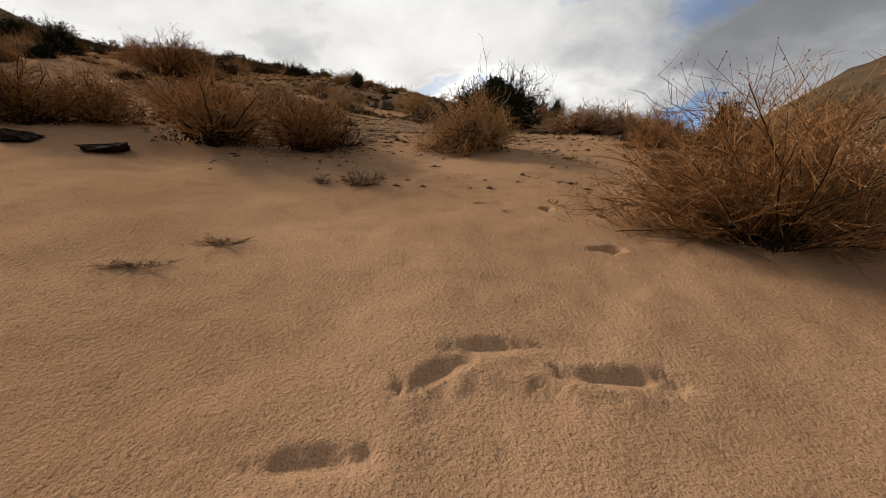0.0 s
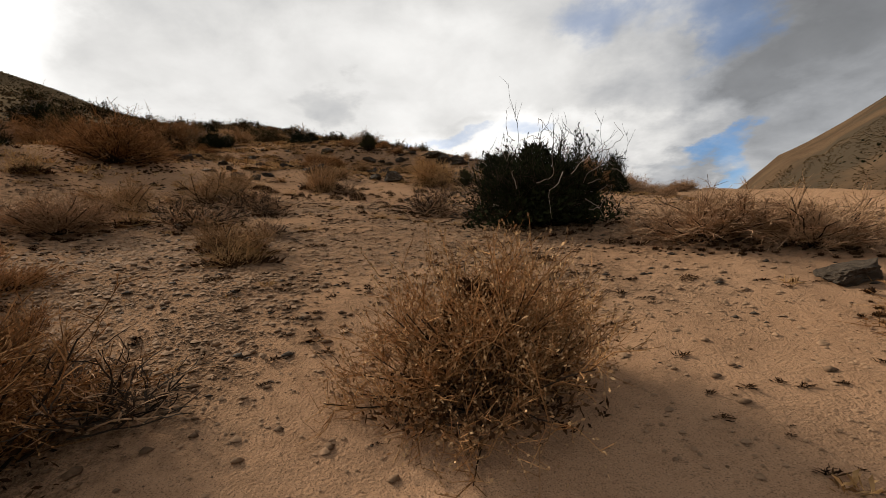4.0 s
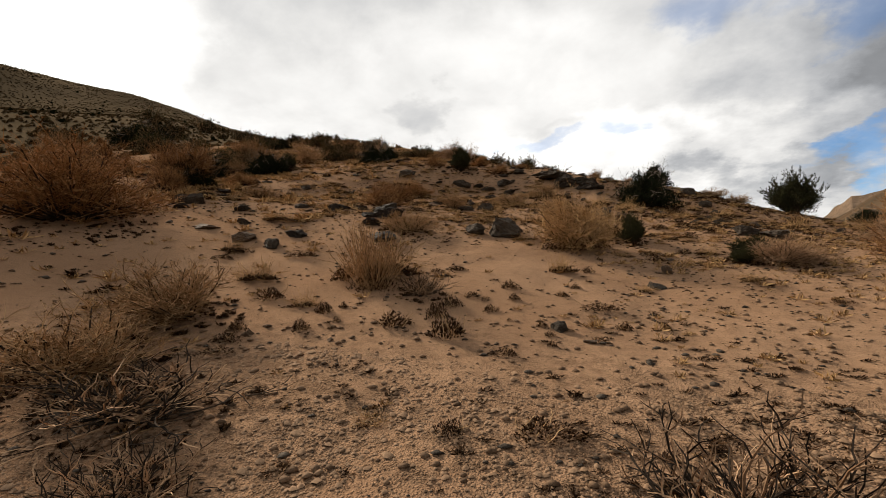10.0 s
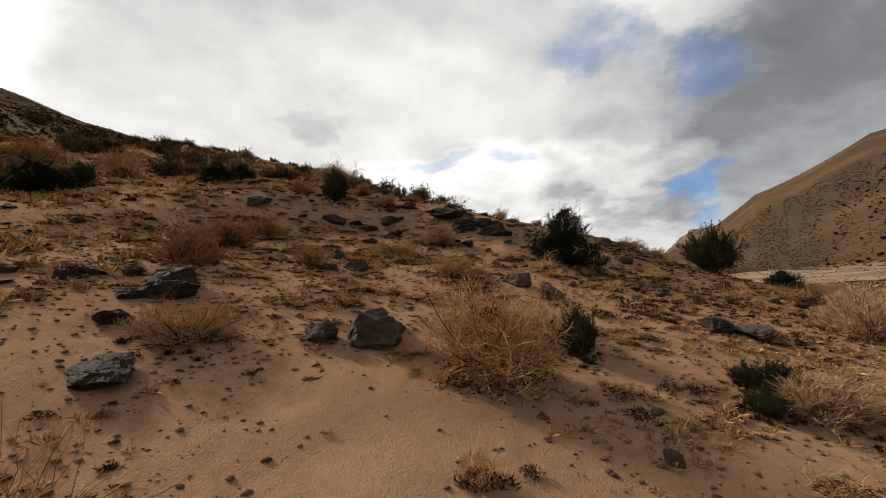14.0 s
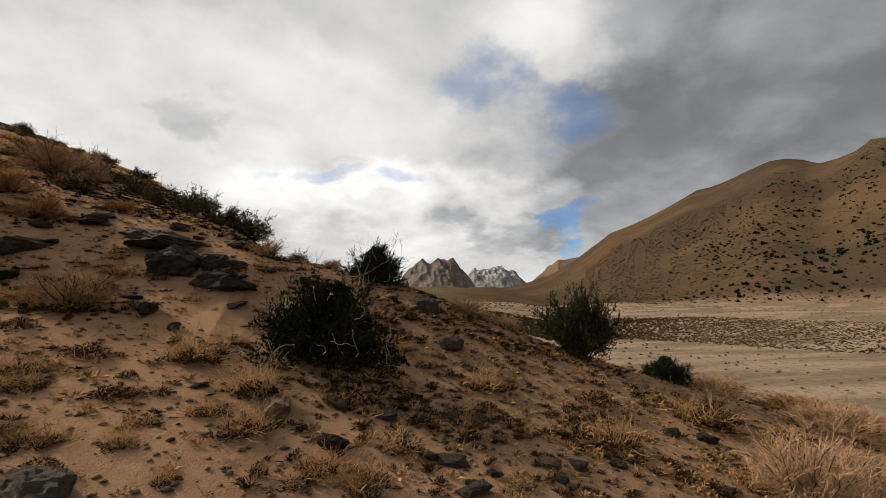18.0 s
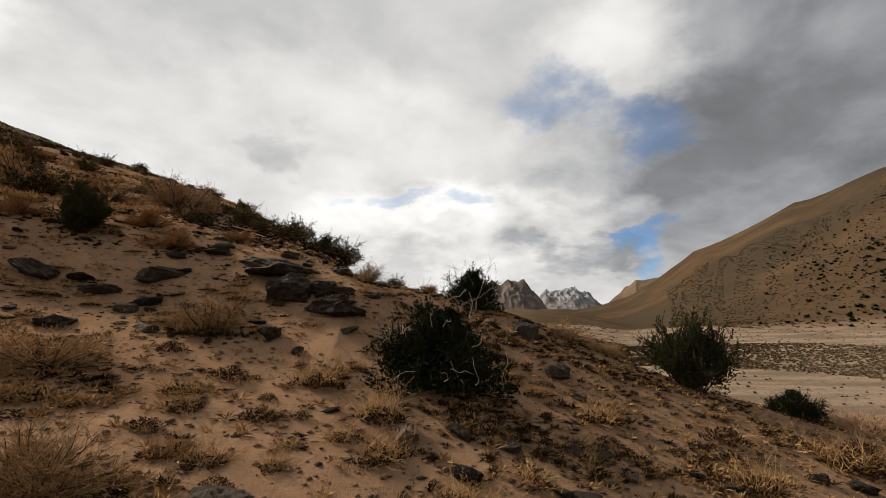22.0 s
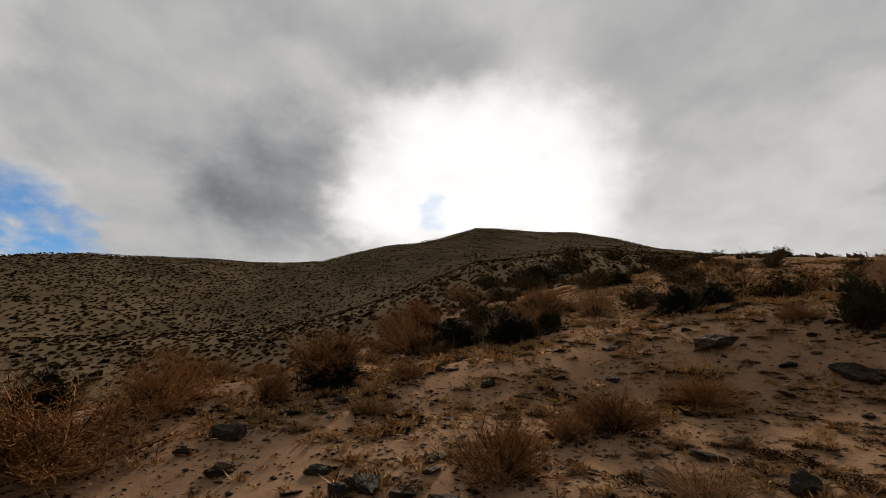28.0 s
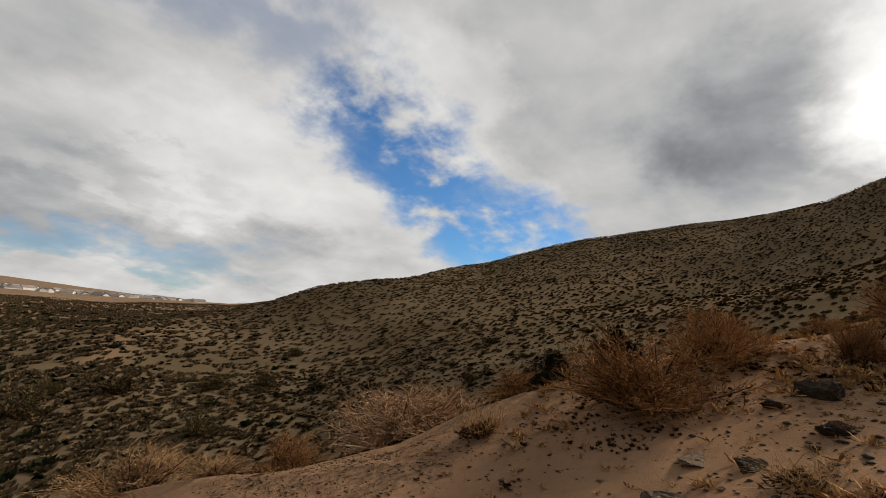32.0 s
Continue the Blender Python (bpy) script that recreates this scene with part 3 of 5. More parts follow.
def thing(name, parts):
    """An Empty at the base with its parts, kept out of the way until copied to its place."""
    ob = new(name)
    ob.empty_display_size = 0.2
    for pname, buf, mat, label in parts:
        if buf.f:
            part(pname, buf, mat, ob, label)
    return ob


FIRST = {}


def place(kind, variant, m, label, category, group=""):
    """Builds the kind's variant on first use, then copies it."""
    key = (kind, variant)
    if key not in FIRST:
        FIRST[key] = KINDS[kind](variant)
        ob = FIRST[key]
        ob.matrix_basis = m
    else:
        ob = copy_thing(FIRST[key], m @ Matrix.Diagonal([1 / s for s in FIRST[key].scale] + [1]))
    return tagged(ob, label, category, group)


def standing(x, y, r, h, sink=0.0, turn=None, lean=0.0):
    z = float(ground_height(x, y)) - sink
    e = Euler((rnd(-lean, lean), rnd(-lean, lean), rnd(0, 6.283) if turn is None else turn))
    return Matrix.LocRotScale((x, y, z), e, (r, r, h))


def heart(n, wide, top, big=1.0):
    """Dead leaves and short twigs packed low inside a shrub, dark for painted inner shade."""
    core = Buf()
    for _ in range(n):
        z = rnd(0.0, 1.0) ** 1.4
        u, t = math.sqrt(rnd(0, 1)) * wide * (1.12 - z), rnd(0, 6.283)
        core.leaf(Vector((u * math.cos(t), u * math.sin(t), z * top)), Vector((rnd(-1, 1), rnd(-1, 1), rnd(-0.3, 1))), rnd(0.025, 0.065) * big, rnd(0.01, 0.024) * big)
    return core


def rust_shrub(v):
    a, b, c = twiggy(70, 11, 6, 0.0058, 1.5, 0.34, 0.85)
    return thing("dry_shrub", [("stem", a, BARK, "grey woody stems"), ("crown", b, RUST, ""), ("seed_head", c, RUST, ""), ("foliage", heart(900, 0.58, 0.36), MAT_PLANT, "dark dead leaves inside, deepening the shade")])


def sprig(v):
    """Upright straw-coloured stalks in a loose sheaf, with small seed heads."""
    stalk, heads = Buf(), Buf()
    for i in range(120):
        t, lean = rnd(0, 6.283), abs(rnd(-1.1, 1.1)) + 0.05
        u = rnd(0, 0.28)
        st = wiggle(Vector((u * math.cos(t), u * math.sin(t), -0.02)), way_out(lean, t + rnd(-0.5, 0.5)), rnd(0.5, 1.0), 5, 0.16)
        stalk.tube(st, 0.0085, 0.004)
        for _ in range(7):
            p, q = along(st, rnd(0.35, 1.0))
            tw = wiggle(p, (q + Vector((rnd(-1, 1), rnd(-1, 1), rnd(-0.1, 0.9))) * 0.9).normalized(), rnd(0.06, 0.2), 2, 0.3)
            stalk.blade(tw, 0.008, 0.004)
            for k in (0.5, 0.8, 1.0):
                heads.leaf(tw[0].lerp(tw[-1], k), Vector((rnd(-1, 1), rnd(-1, 1), rnd(-0.2, 1))), rnd(0.02, 0.045), rnd(0.012, 0.022))
    return thing("dry_shrub", [("stalk", stalk, TAN, "thin upright dry stalks"), ("seed_head", heads, RUST, "brown seed heads"), ("foliage", heart(900, 0.6, 0.3, 1.3), MAT_PLANT, "dark dead leaves at the base, deepening the shade")])


def stalky_shrub(v):
    a, b, c = twiggy(170, 16, 8, 0.0025, 1.5, 0.4, 0.8, 0.2, None, 0.06, 5, 0.5)
    return thing("dry_shrub", [("stem", a, BARK, "grey woody stems"), ("crown", b, RUST, ""), ("seed_head", c, RUST, "")])


def tan_shrub(v):
    a, b, c = twiggy(64, 10, 6, 0.0062, 1.5, 0.38, 0.6)
    return thing("dry_shrub", [("stem", a, BARK, "grey woody stems"), ("crown", b, TAN, ""), ("seed_head", c, TAN, ""), ("foliage", heart(700, 0.55, 0.3), MAT_PLANT, "dark dead leaves inside, deepening the shade")])


def full_shrub(v):
    a, b, c = twiggy(110, 13, 7, (0.0036, 0.0052)[v], 1.5, 0.6, 0.9)
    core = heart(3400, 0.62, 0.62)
    return thing("dry_shrub", [("stem", a, BARK, "grey woody stems"), ("crown", b, (RUST, STRAW)[v], ""), ("seed_head", c, TAN, ""), ("foliage", core, MAT_PLANT, "dark dead leaves inside, deepening the shade")])


def olive_shrub(v):
    a, b, c = twiggy(70, 11, 6, 0.005, 1.15, 0.22, 0.0, None, 8, 0.055, 3)
    return thing("leafy_shrub", [("stem", a, BARK, "grey woody stems"), ("crown", b, BARK, ""), ("foliage", c, OLIVE, "small olive leaves"), ("leaf_base", heart(1000, 0.55, 0.5), MAT_PLANT, "dark dead leaves inside, deepening the shade")])


def far_rust(v):
    a, b, c = twiggy(30, 6, 4, 0.011, 1.45, 0.3, 0.6)
    return thing("dry_shrub", [("stem", a, BARK, "grey woody stems"), ("crown", b, (RUST, TAN)[v], ""), ("seed_head", c, (RUST, TAN)[v], "")])


def curls():
    b = Buf()
    for _ in range(64):
        p = way_out(rnd(0.2, 1.5), rnd(0, 6.283)) * rnd(0.85, 1.05)
        b.tube(wiggle(p, Vector((p.x * 0.5 + rnd(-1, 1), p.y * 0.5 + rnd(-1, 1), rnd(-0.6, 0.9))), rnd(0.2, 0.55), 9, 0.6), 0.0046, 0.0022)
    return b


def creosote(v):
    a, b, c = twiggy(64, 11, 6, 0.0052, 1.5, 0.28, 0.0, 0.03, 10, 0.046, 2)
    return thing("creosote_bush", [("twig_tangle", curls(), BLEACHED, "curly bleached twigs"), ("stem", a, BARK, "dark grey stems"), ("crown", b, BARK, ""), ("foliage", c, LEAF, "small dark green leaves"), ("leaf_base", heart(4200, 0.95, 0.85, 1.5), LEAF, "dense dark inner leaves, deepening the shade")])


def creosote_tall(v):
    a, b, c = twiggy(100, 14, 7, 0.0042, 1.5, 0.3, 0.0, 0.3, 10, 0.036, 2)
    return thing("creosote_bush", [("twig_tangle", curls(), BLEACHED, "curly bleached twigs"), ("stem", a, BARK, "dark grey stems"), ("crown", b, BARK, ""), ("foliage", c, LEAF, "small dark green leaves"), ("leaf_base", heart(4200, 0.95, 0.85, 1.5), LEAF, "dense dark inner leaves, deepening the shade")])


def green_shrub(v):
    a, b, c = twiggy(40, 7, 5, 0.007, 1.4, 0.25, 0.0, 0.03, 5, 0.075, 2)
    return thing("creosote_bush", [("stem", a, BARK, "dark stems"), ("crown", b, TAN, ""), ("foliage", c, OLIVE if v else LEAF, "")])


def pale_shrub(v):
    a, b, c = twiggy(120, 13, 6, 0.0055, 1.5, 0.6, 0.0, None, None, 0.06, 2)
    return thing("bare_shrub", [("stem", a, BARK, "grey woody stems"), ("crown", b, PALE, "bleached bare twigs")])


def dead_wood(v):
    wood, fine = Buf(), Buf()
    for i in range(60):
        d = way_out(rnd(0.7, 1.55), rnd(0, 6.283))
        main = wiggle(Vector((rnd(-0.3, 0.3), rnd(-0.3, 0.3), rnd(0.0, 0.25))), d, rnd(0.5, 1.0), 6, 0.4, 0.02)
        (wood if i % 2 else fine).tube(main, 0.016, 0.005, 4)
        for _ in range(9):
            p, q = along(main, rnd(0.2, 1.0))
            tw = wiggle(p, (q + Vector((rnd(-1, 1), rnd(-1, 1), rnd(-0.3, 1.1)))).normalized(), rnd(0.12, 0.4), 3, 0.5)
            (wood if rnd(0, 1) < 0.5 else fine).tube(tw, 0.008, 0.004)
    return thing("dead_brush", [("branch", wood, BARK, "dark weathered branches"), ("twig_tangle", fine, PALE, "bleached twigs")])


def straw_tuft(v):
    """A sprawling tangle of thin dry stalks over dead matted leaves."""
    b, low = Buf(), Buf()
    for i in range(260):
        d = way_out(rnd(0.25, 1.5) if i % 3 else rnd(0.05, 0.8), rnd(0, 6.283))
        start = Vector((rnd(-0.45, 0.45), rnd(-0.45, 0.45), 0.02))
        pts = wiggle(start, d + Vector((0, 0, 0.3)), rnd(0.3, 1.1), 5, 0.5, -0.1)
        b.blade([Vector((q.x, q.y, max(q.z, 0.02))) for q in pts], rnd(0.008, 0.018), 0.004)
    for i in range(700):
        u, t = math.sqrt(rnd(0, 1)) * 0.85, rnd(0, 6.283)
        k = 0.75 + 0.3 * math.sin(2 * t + v)
        low.leaf(Vector((u * k * math.cos(t), u * k * math.sin(t), rnd(0.0, 0.28) * (1 - u))), Vector((rnd(-1, 1), rnd(-1, 1), rnd(0.0, 0.8))), rnd(0.08, 0.22), rnd(0.025, 0.05))
    return thing("grass_tuft", [("crown", b, STRAW, ""), ("leaf_base", low, MAT_PLANT, "dark matted old leaves")])


def mat_plant(v):
    b, s = Buf(), Buf()
    for i in range(520):
        u = math.sqrt(rnd(0, 1)) * rnd(0.7, 1.0)
        a = rnd(0, 6.283)
        k = 0.8 + 0.25 * math.sin(3 * a + v)
        p = Vector((u * math.cos(a) * k, u * math.sin(a) * k, (1 - u * u) * rnd(0.15, 0.6)))
        b.leaf(p, Vector((p.x, p.y, rnd(0.1, 1.0))) + Vector((rnd(-0.9, 0.9), rnd(-0.9, 0.9), 0)), rnd(0.07, 0.2), rnd(0.03, 0.065))
    for i in range(16):
        s.tube(wiggle(Vector((rnd(-0.5, 0.5), rnd(-0.5, 0.5), 0.1)), way_out(rnd(0.3, 1.4), rnd(0, 6.283)), rnd(0.4, 1.0), 3, 0.4), 0.02, 0.008)
    return thing("cushion_plant", [("cushion", b, MAT_PLANT, ""), ("stalk", s, TAN, "thin dry stalks")])


def rock_mesh(name, mat, flat, seed):
    """An angular block with split faces, steps and chipped edges."""
    R = random.Random(seed)
    bm = bmesh.new()
    for i in range(16):
        p = Vector((R.uniform(-1, 1), R.uniform(-1, 1), R.uniform(-1, 1)))
        p = p / max(p.length, 0.85)
        bm.verts.new((p.x, p.y * 0.8, p.z * flat * (0.75 + 0.25 * p.x)))
    bmesh.ops.convex_hull(bm, input=bm.verts[:])
    loose = [v for v in bm.verts if not v.link_faces]
    bmesh.ops.delete(bm, geom=loose, context="VERTS")
    for _ in range(3):
        bmesh.ops.subdivide_edges(bm, edges=bm.edges[:], cuts=1, use_grid_fill=True)
        bmesh.ops.triangulate(bm, faces=bm.faces[:])
    tip = Vector((R.uniform(-0.5, 0.5), R.uniform(-0.5, 0.5), 1)).normalized()
    for v in bm.verts:
        q = v.co * 2.2 + Vector((seed, 2 * seed, 0))
        split = noise.noise(q * 1.3) * 0.5
        ledge = (v.co.dot(tip) + split * 0.3) * 4.5
        ledge = (ledge - math.floor(ledge) - 0.5) * 0.05
        v.co += Vector((noise.noise(q), noise.noise(q + Vector((9, 0, 0))), noise.noise(q + Vector((0, 9, 0))))) * 0.09
        v.co += v.co.normalized() * (ledge * 1.5 + 0.05 * noise.noise(q * 2.7) + 0.045 * noise.noise(q * 6.1))
        v.co += Vector((R.uniform(-1, 1), R.uniform(-1, 1), R.uniform(-1, 1))) * 0.014
    me = bpy.data.meshes.new(name)
    bm.to_mesh(me)
    bm.free()
    me.materials.append(mat)
    return me


ROCKS = {}


def put_rock(kind, x, y, r, h, i):
    mat, flat = (SLATE, 0.75) if kind == "slate" else (BROWN_STONE, 0.8)
    v = (kind, i % 8)
    if v not in ROCKS:
        ROCKS[v] = rock_mesh("rock", mat, flat, 11 + i % 8 + (20 if kind == "slate" else 0))
    ob = new("rock", ROCKS[v])
    z = float(ground_height(x, y))
    e = Euler((rnd(-0.25, 0.25), rnd(-0.25, 0.25), rnd(0, 6.283)))
    ob.matrix_basis = Matrix.LocRotScale((x, y, z + h * 0.06), e, (r * 1.15, r * 1.15, h * 0.85))
    words = "dark grey slate rock with angular faces, half sunk in sand" if kind == "slate" else "brown weathered stone half sunk in sand"
    if r > 0.3:
        words = "large dark slate boulder jutting from the sandy slope" if kind == "slate" else "large rough brown boulder jutting from the slope"
    elif r < 0.11:
        words = "small dark slate stone lying on the sand" if kind == "slate" else "small brown stone lying on the sand"
    return tagged(ob, words, "rock", "rocks on the slope")


KINDS.update(sprig=sprig, full=full_shrub, stalky=stalky_shrub, far_rust=far_rust, rust=rust_shrub, tan=tan_shrub, olive=olive_shrub, creosote=creosote, tall=creosote_tall, green=green_shrub, pale=pale_shrub, wood=dead_wood, straw=straw_tuft, mat=mat_plant)
WORDS = {
    "rust": ("rust-brown dry shrub with fine twigs and seed heads", "shrub", "dry shrubs"),
    "stalky": ("big rust-brown dry shrub with tall seed stalks", "shrub", "dry shrubs"),
    "sprig": ("sheaf of upright straw-coloured stalks with seed heads", "shrub", "dry shrubs"),
    "full": ("bushy tan shrub with dark dead leaves deepening its inner shade", "shrub", "dry shrubs"),
    "far_rust": ("brown dry shrub on the hillside", "shrub", "dry shrubs"),
    "tan": ("tan dry shrub with dense brittle twigs", "shrub", "dry shrubs"),
    "olive": ("olive-grey leafy shrub on the stony slope", "shrub", "leafy shrubs"),
    "creosote": ("dark green creosote bush with small leaves", "bush", "creosote bushes"),
    "tall": ("large dark creosote bush with bare crooked top twigs", "bush", "creosote bushes"),
    "green": ("green creosote bush on the hillside", "bush", "creosote bushes"),
    "pale": ("pale bare shrub of tangled bleached twigs", "shrub", "bare shrubs"),
    "wood": ("heap of dead dark brushwood lying on sand", "dead brush", "dead brush"),
    "straw": ("straw-coloured dry grass tuft with dark base", "grass", "grass tufts"),
    "mat": ("low dark brown cushion plant on sand", "plant", "cushion plants")}
VARIANTS = {"sprig": 1, "full": 2, "stalky": 1, "far_rust": 2, "rust": 3, "tan": 3, "olive": 1, "creosote": 2, "tall": 1, "green": 2, "pale": 2, "wood": 2, "straw": 3, "mat": 4}


SHADED = []          # where litter gathers and deepens the shade: x, y, radius


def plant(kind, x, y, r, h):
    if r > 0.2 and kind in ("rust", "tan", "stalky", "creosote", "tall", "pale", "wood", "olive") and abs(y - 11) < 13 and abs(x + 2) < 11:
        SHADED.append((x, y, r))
    big = 1.2 if kind in ("straw", "mat", "wood") else 1.1 if kind in ("creosote", "tall", "green", "olive") else 1.28
    m = standing(x, y, r * big, h * (1.5 if kind == "mat" else 1.0 if kind in ("straw", "wood") else 0.95), 0.02 + 0.03 * r, None, 0.08)
    words, category, group = WORDS[kind]
    v = (0 if y < 9 else 1) if kind == "full" else RNG.randrange(VARIANTS[kind])
    return place(kind, v, m, words, category, group)

# ---- plants and stones near the path: x, y, radius, height ----
RUST_A = (
    (-2.23, 4.63, 0.69, 0.89), (-1.38, 4.84, 0.58, 0.67), (2.83, 5.91, 0.53, 0.51), (-1.73, 5.39, 0.23, 0.41),
    (2.31, 12.66, 0.45, 0.74), (-8.34, 15.75, 0.84, 1.03), (-11.82, 22.47, 0.83, 1.11), (-18.87, 20.95, 1.40, 1.31),
    (3.25, 14.88, 0.43, 1.04), (-4.55, 18.18, 0.48, 0.55), (7.75, 20.90, 0.73, 0.36), (8.58, 20.53, 0.40, 0.32),
    (-2.11, 22.93, 0.28, 0.27), (-3.30, 22.54, 0.35, 0.39), (1.06, 22.59, 0.20, 0.22), (-4.55, 19.58, 0.52, 0.42),
    (-4.64, 17.61, 0.31, 0.36), (-13.47, 21.55, 0.90, 0.83), (-4.57, 21.77, 0.30, 0.39), (-2.67, 21.97, 0.36, 0.45),
    (-9.57, 9.88, 0.77, 0.67), (-8.37, 13.49, 0.75, 0.92), (-7.87, 14.91, 0.35, 0.66), (-7.77, 16.93, 0.37, 0.39),
)
RUST_B = (
    (-10.62, 20.08, 0.41, 0.58), (-13.94, 18.64, 0.92, 0.77), (-9.90, 15.95, 0.54, 0.48), (-9.80, 14.86, 0.48, 0.34),
    (-4.21, 16.53, 0.45, 0.64), (-7.46, 5.87, 0.89, 0.84), (-2.70, 5.99, 0.53, 0.55), (-3.21, 5.85, 0.51, 0.54),
    (-4.03, 4.67, 0.65, 0.70), (-3.56, 5.00, 0.47, 0.64), (-7.21, 12.76, 1.21, 1.11), (-11.12, 18.34, 0.92, 0.96),
    (-15.70, 19.27, 0.84, 1.21), (-9.81, 20.74, 0.53, 0.71), (-12.82, 13.40, 1.15, 1.40), (-15.50, 20.15, 1.32, 1.32),
)
TAN_A = (
    (-1.79, 7.43, 0.37, 0.34), (-3.84, 11.17, 0.53, 0.58), (-4.29, 9.28, 0.51, 0.56), (-3.76, 10.25, 0.65, 0.59),
    (-3.02, 14.56, 0.42, 0.46), (-3.01, 17.50, 0.35, 0.47), (-2.02, 19.09, 0.44, 0.39), (-1.26, 20.20, 0.44, 0.50),
    (-0.97, 17.74, 0.35, 0.42), (3.19, 22.24, 0.44, 0.35), (3.74, 22.21, 0.31, 0.36), (0.09, 22.23, 0.37, 0.37),
    (-6.70, 16.11, 0.34, 0.34), (-50.61, 13.33, 2.61, 2.32), (-6.18, 2.94, 1.48, 1.03), (-6.62, 4.91, 0.66, 0.55),
    (-11.75, 22.25, 0.83, 0.94), (-28.42, 28.45, 1.97, 1.64),
)
PALE_A = (
    (2.40, 7.83, 0.72, 0.63), (3.03, 7.48, 0.57, 0.57), (-3.87, 7.84, 0.55, 0.55), (-5.07, 26.89, 0.92, 0.98),
    (1.76, 14.69, 0.49, 0.43), (5.41, 18.71, 0.57, 0.88), (4.64, 17.47, 0.69, 0.76), (7.49, 20.07, 0.57, 0.57),
    (6.66, 19.22, 0.35, 0.53), (7.08, 21.54, 0.53, 0.44), (-10.62, 6.88, 2.17, 1.63), (-17.37, 20.01, 1.10, 1.32),
)
STALKY_A = (
    (1.98, 2.84, 0.95, 1.10),
)
CREOSOTE_A = (
    (3.13, 5.18, 0.33, 0.69), (3.78, 15.02, 0.35, 1.07), (1.10, 19.87, 0.72, 0.95), (1.73, 22.57, 0.51, 0.71),
    (6.39, 21.82, 0.40, 0.49), (-6.75, 21.93, 0.44, 0.66), (-6.41, 22.56, 0.35, 0.53), (-9.50, 11.94, 0.52, 0.80),
    (-8.11, 15.75, 0.51, 0.73), (-12.15, 19.68, 0.67, 0.80), (-9.17, 19.72, 0.68, 0.73), (-33.09, 36.88, 2.30, 2.22),
    (-8.96, 10.72, 0.31, 0.36), (-10.80, 19.14, 0.67, 0.75), (-13.94, 27.59, 0.51, 0.62), (-11.40, 10.20, 0.65, 0.95),
)
WOOD_A = (
    (-0.61, 3.64, 0.19, 0.17), (-0.94, 3.67, 0.10, 0.09), (-1.10, 5.14, 0.38, 0.30), (-1.77, 8.13, 0.18, 0.23),
    (-2.83, 8.55, 0.57, 0.34), (-2.97, 10.04, 0.52, 0.35), (-2.44, 9.51, 0.31, 0.31), (-2.58, 8.97, 0.17, 0.13),
    (-0.26, 9.88, 0.41, 0.44), (-2.11, 12.24, 0.26, 0.24), (-1.13, 2.40, 0.16, 0.07), (-1.38, 2.08, 0.17, 0.05),
)
GREEN_A = (
    (-5.34, 27.19, 0.39, 0.46), (-3.22, 23.96, 0.38, 0.38), (-2.71, 25.98, 0.36, 0.42), (-2.49, 28.23, 0.34, 0.37),
    (-1.51, 28.77, 0.47, 0.63), (0.52, 22.81, 0.22, 0.22), (-1.53, 26.15, 0.31, 0.31), (-14.81, 28.13, 0.47, 0.67),
    (-7.21, 29.59, 0.51, 0.51), (-3.83, 24.85, 0.39, 0.39), (-39.31, 35.81, 1.62, 1.62), (-11.91, 20.63, 1.11, 1.11),
    (-49.96, 62.64, 1.95, 2.34), (-59.90, 62.60, 2.37, 2.37), (-39.94, 45.69, 2.55, 2.23), (-32.58, 36.45, 2.09, 1.63),
    (-13.02, 29.58, 0.99, 0.87), (-26.66, 32.23, 1.53, 1.53), (-14.43, 27.16, 0.74, 0.56), (-1.51, 27.14, 0.51, 0.63),
    (-11.31, 27.76, 0.83, 0.59), (-42.91, 61.88, 2.32, 1.42), (-26.19, -42.01, 2.28, 2.40), (-36.29, -40.75, 2.23, 1.95),
)
GREEN_B = (
    (-40.41, -35.98, 1.77, 2.83), (-59.79, -14.51, 1.41, 1.25), (-43.27, -30.10, 1.96, 1.54), (-17.97, -41.08, 3.05, 2.54),
    (-21.67, -46.00, 1.74, 1.74), (-26.25, -26.53, 2.00, 2.00), (-56.43, -49.86, 1.74, 1.54),
)
FULL_A = (
    (0.33, 5.34, 0.54, 0.85), (-0.70, 14.78, 0.57, 0.93),
)
SLATE_A = (
    (2.32, 4.90, 0.20, 0.20), (2.65, 6.64, 0.23, 0.21), (0.27, 9.71, 0.13, 0.17), (0.07, 9.63, 0.08, 0.12),
    (-0.87, 11.82, 0.09, 0.12), (-4.27, 13.09, 0.16, 0.22), (-4.28, 13.57, 0.14, 0.17), (0.10, 13.38, 0.12, 0.08),
    (-2.05, 12.89, 0.07, 0.05), (-3.85, 15.70, 0.25, 0.34), (-3.14, 13.97, 0.28, 0.18), (-1.72, 15.26, 0.38, 0.48),
    (-2.11, 14.99, 0.19, 0.24), (-0.06, 17.68, 0.25, 0.35), (-3.68, 15.36, 0.29, 0.32), (-3.94, 15.13, 0.15, 0.20),
    (-4.66, 15.55, 0.22, 0.20), (2.30, 16.37, 0.30, 0.24), (1.92, 16.45, 0.24, 0.27), (-1.03, 21.80, 0.53, 0.33),
    (2.37, 21.70, 0.24, 0.31), (2.60, 20.89, 0.21, 0.29), (-0.72, 21.24, 0.37, 0.44), (-0.30, 21.34, 0.27, 0.37),
)
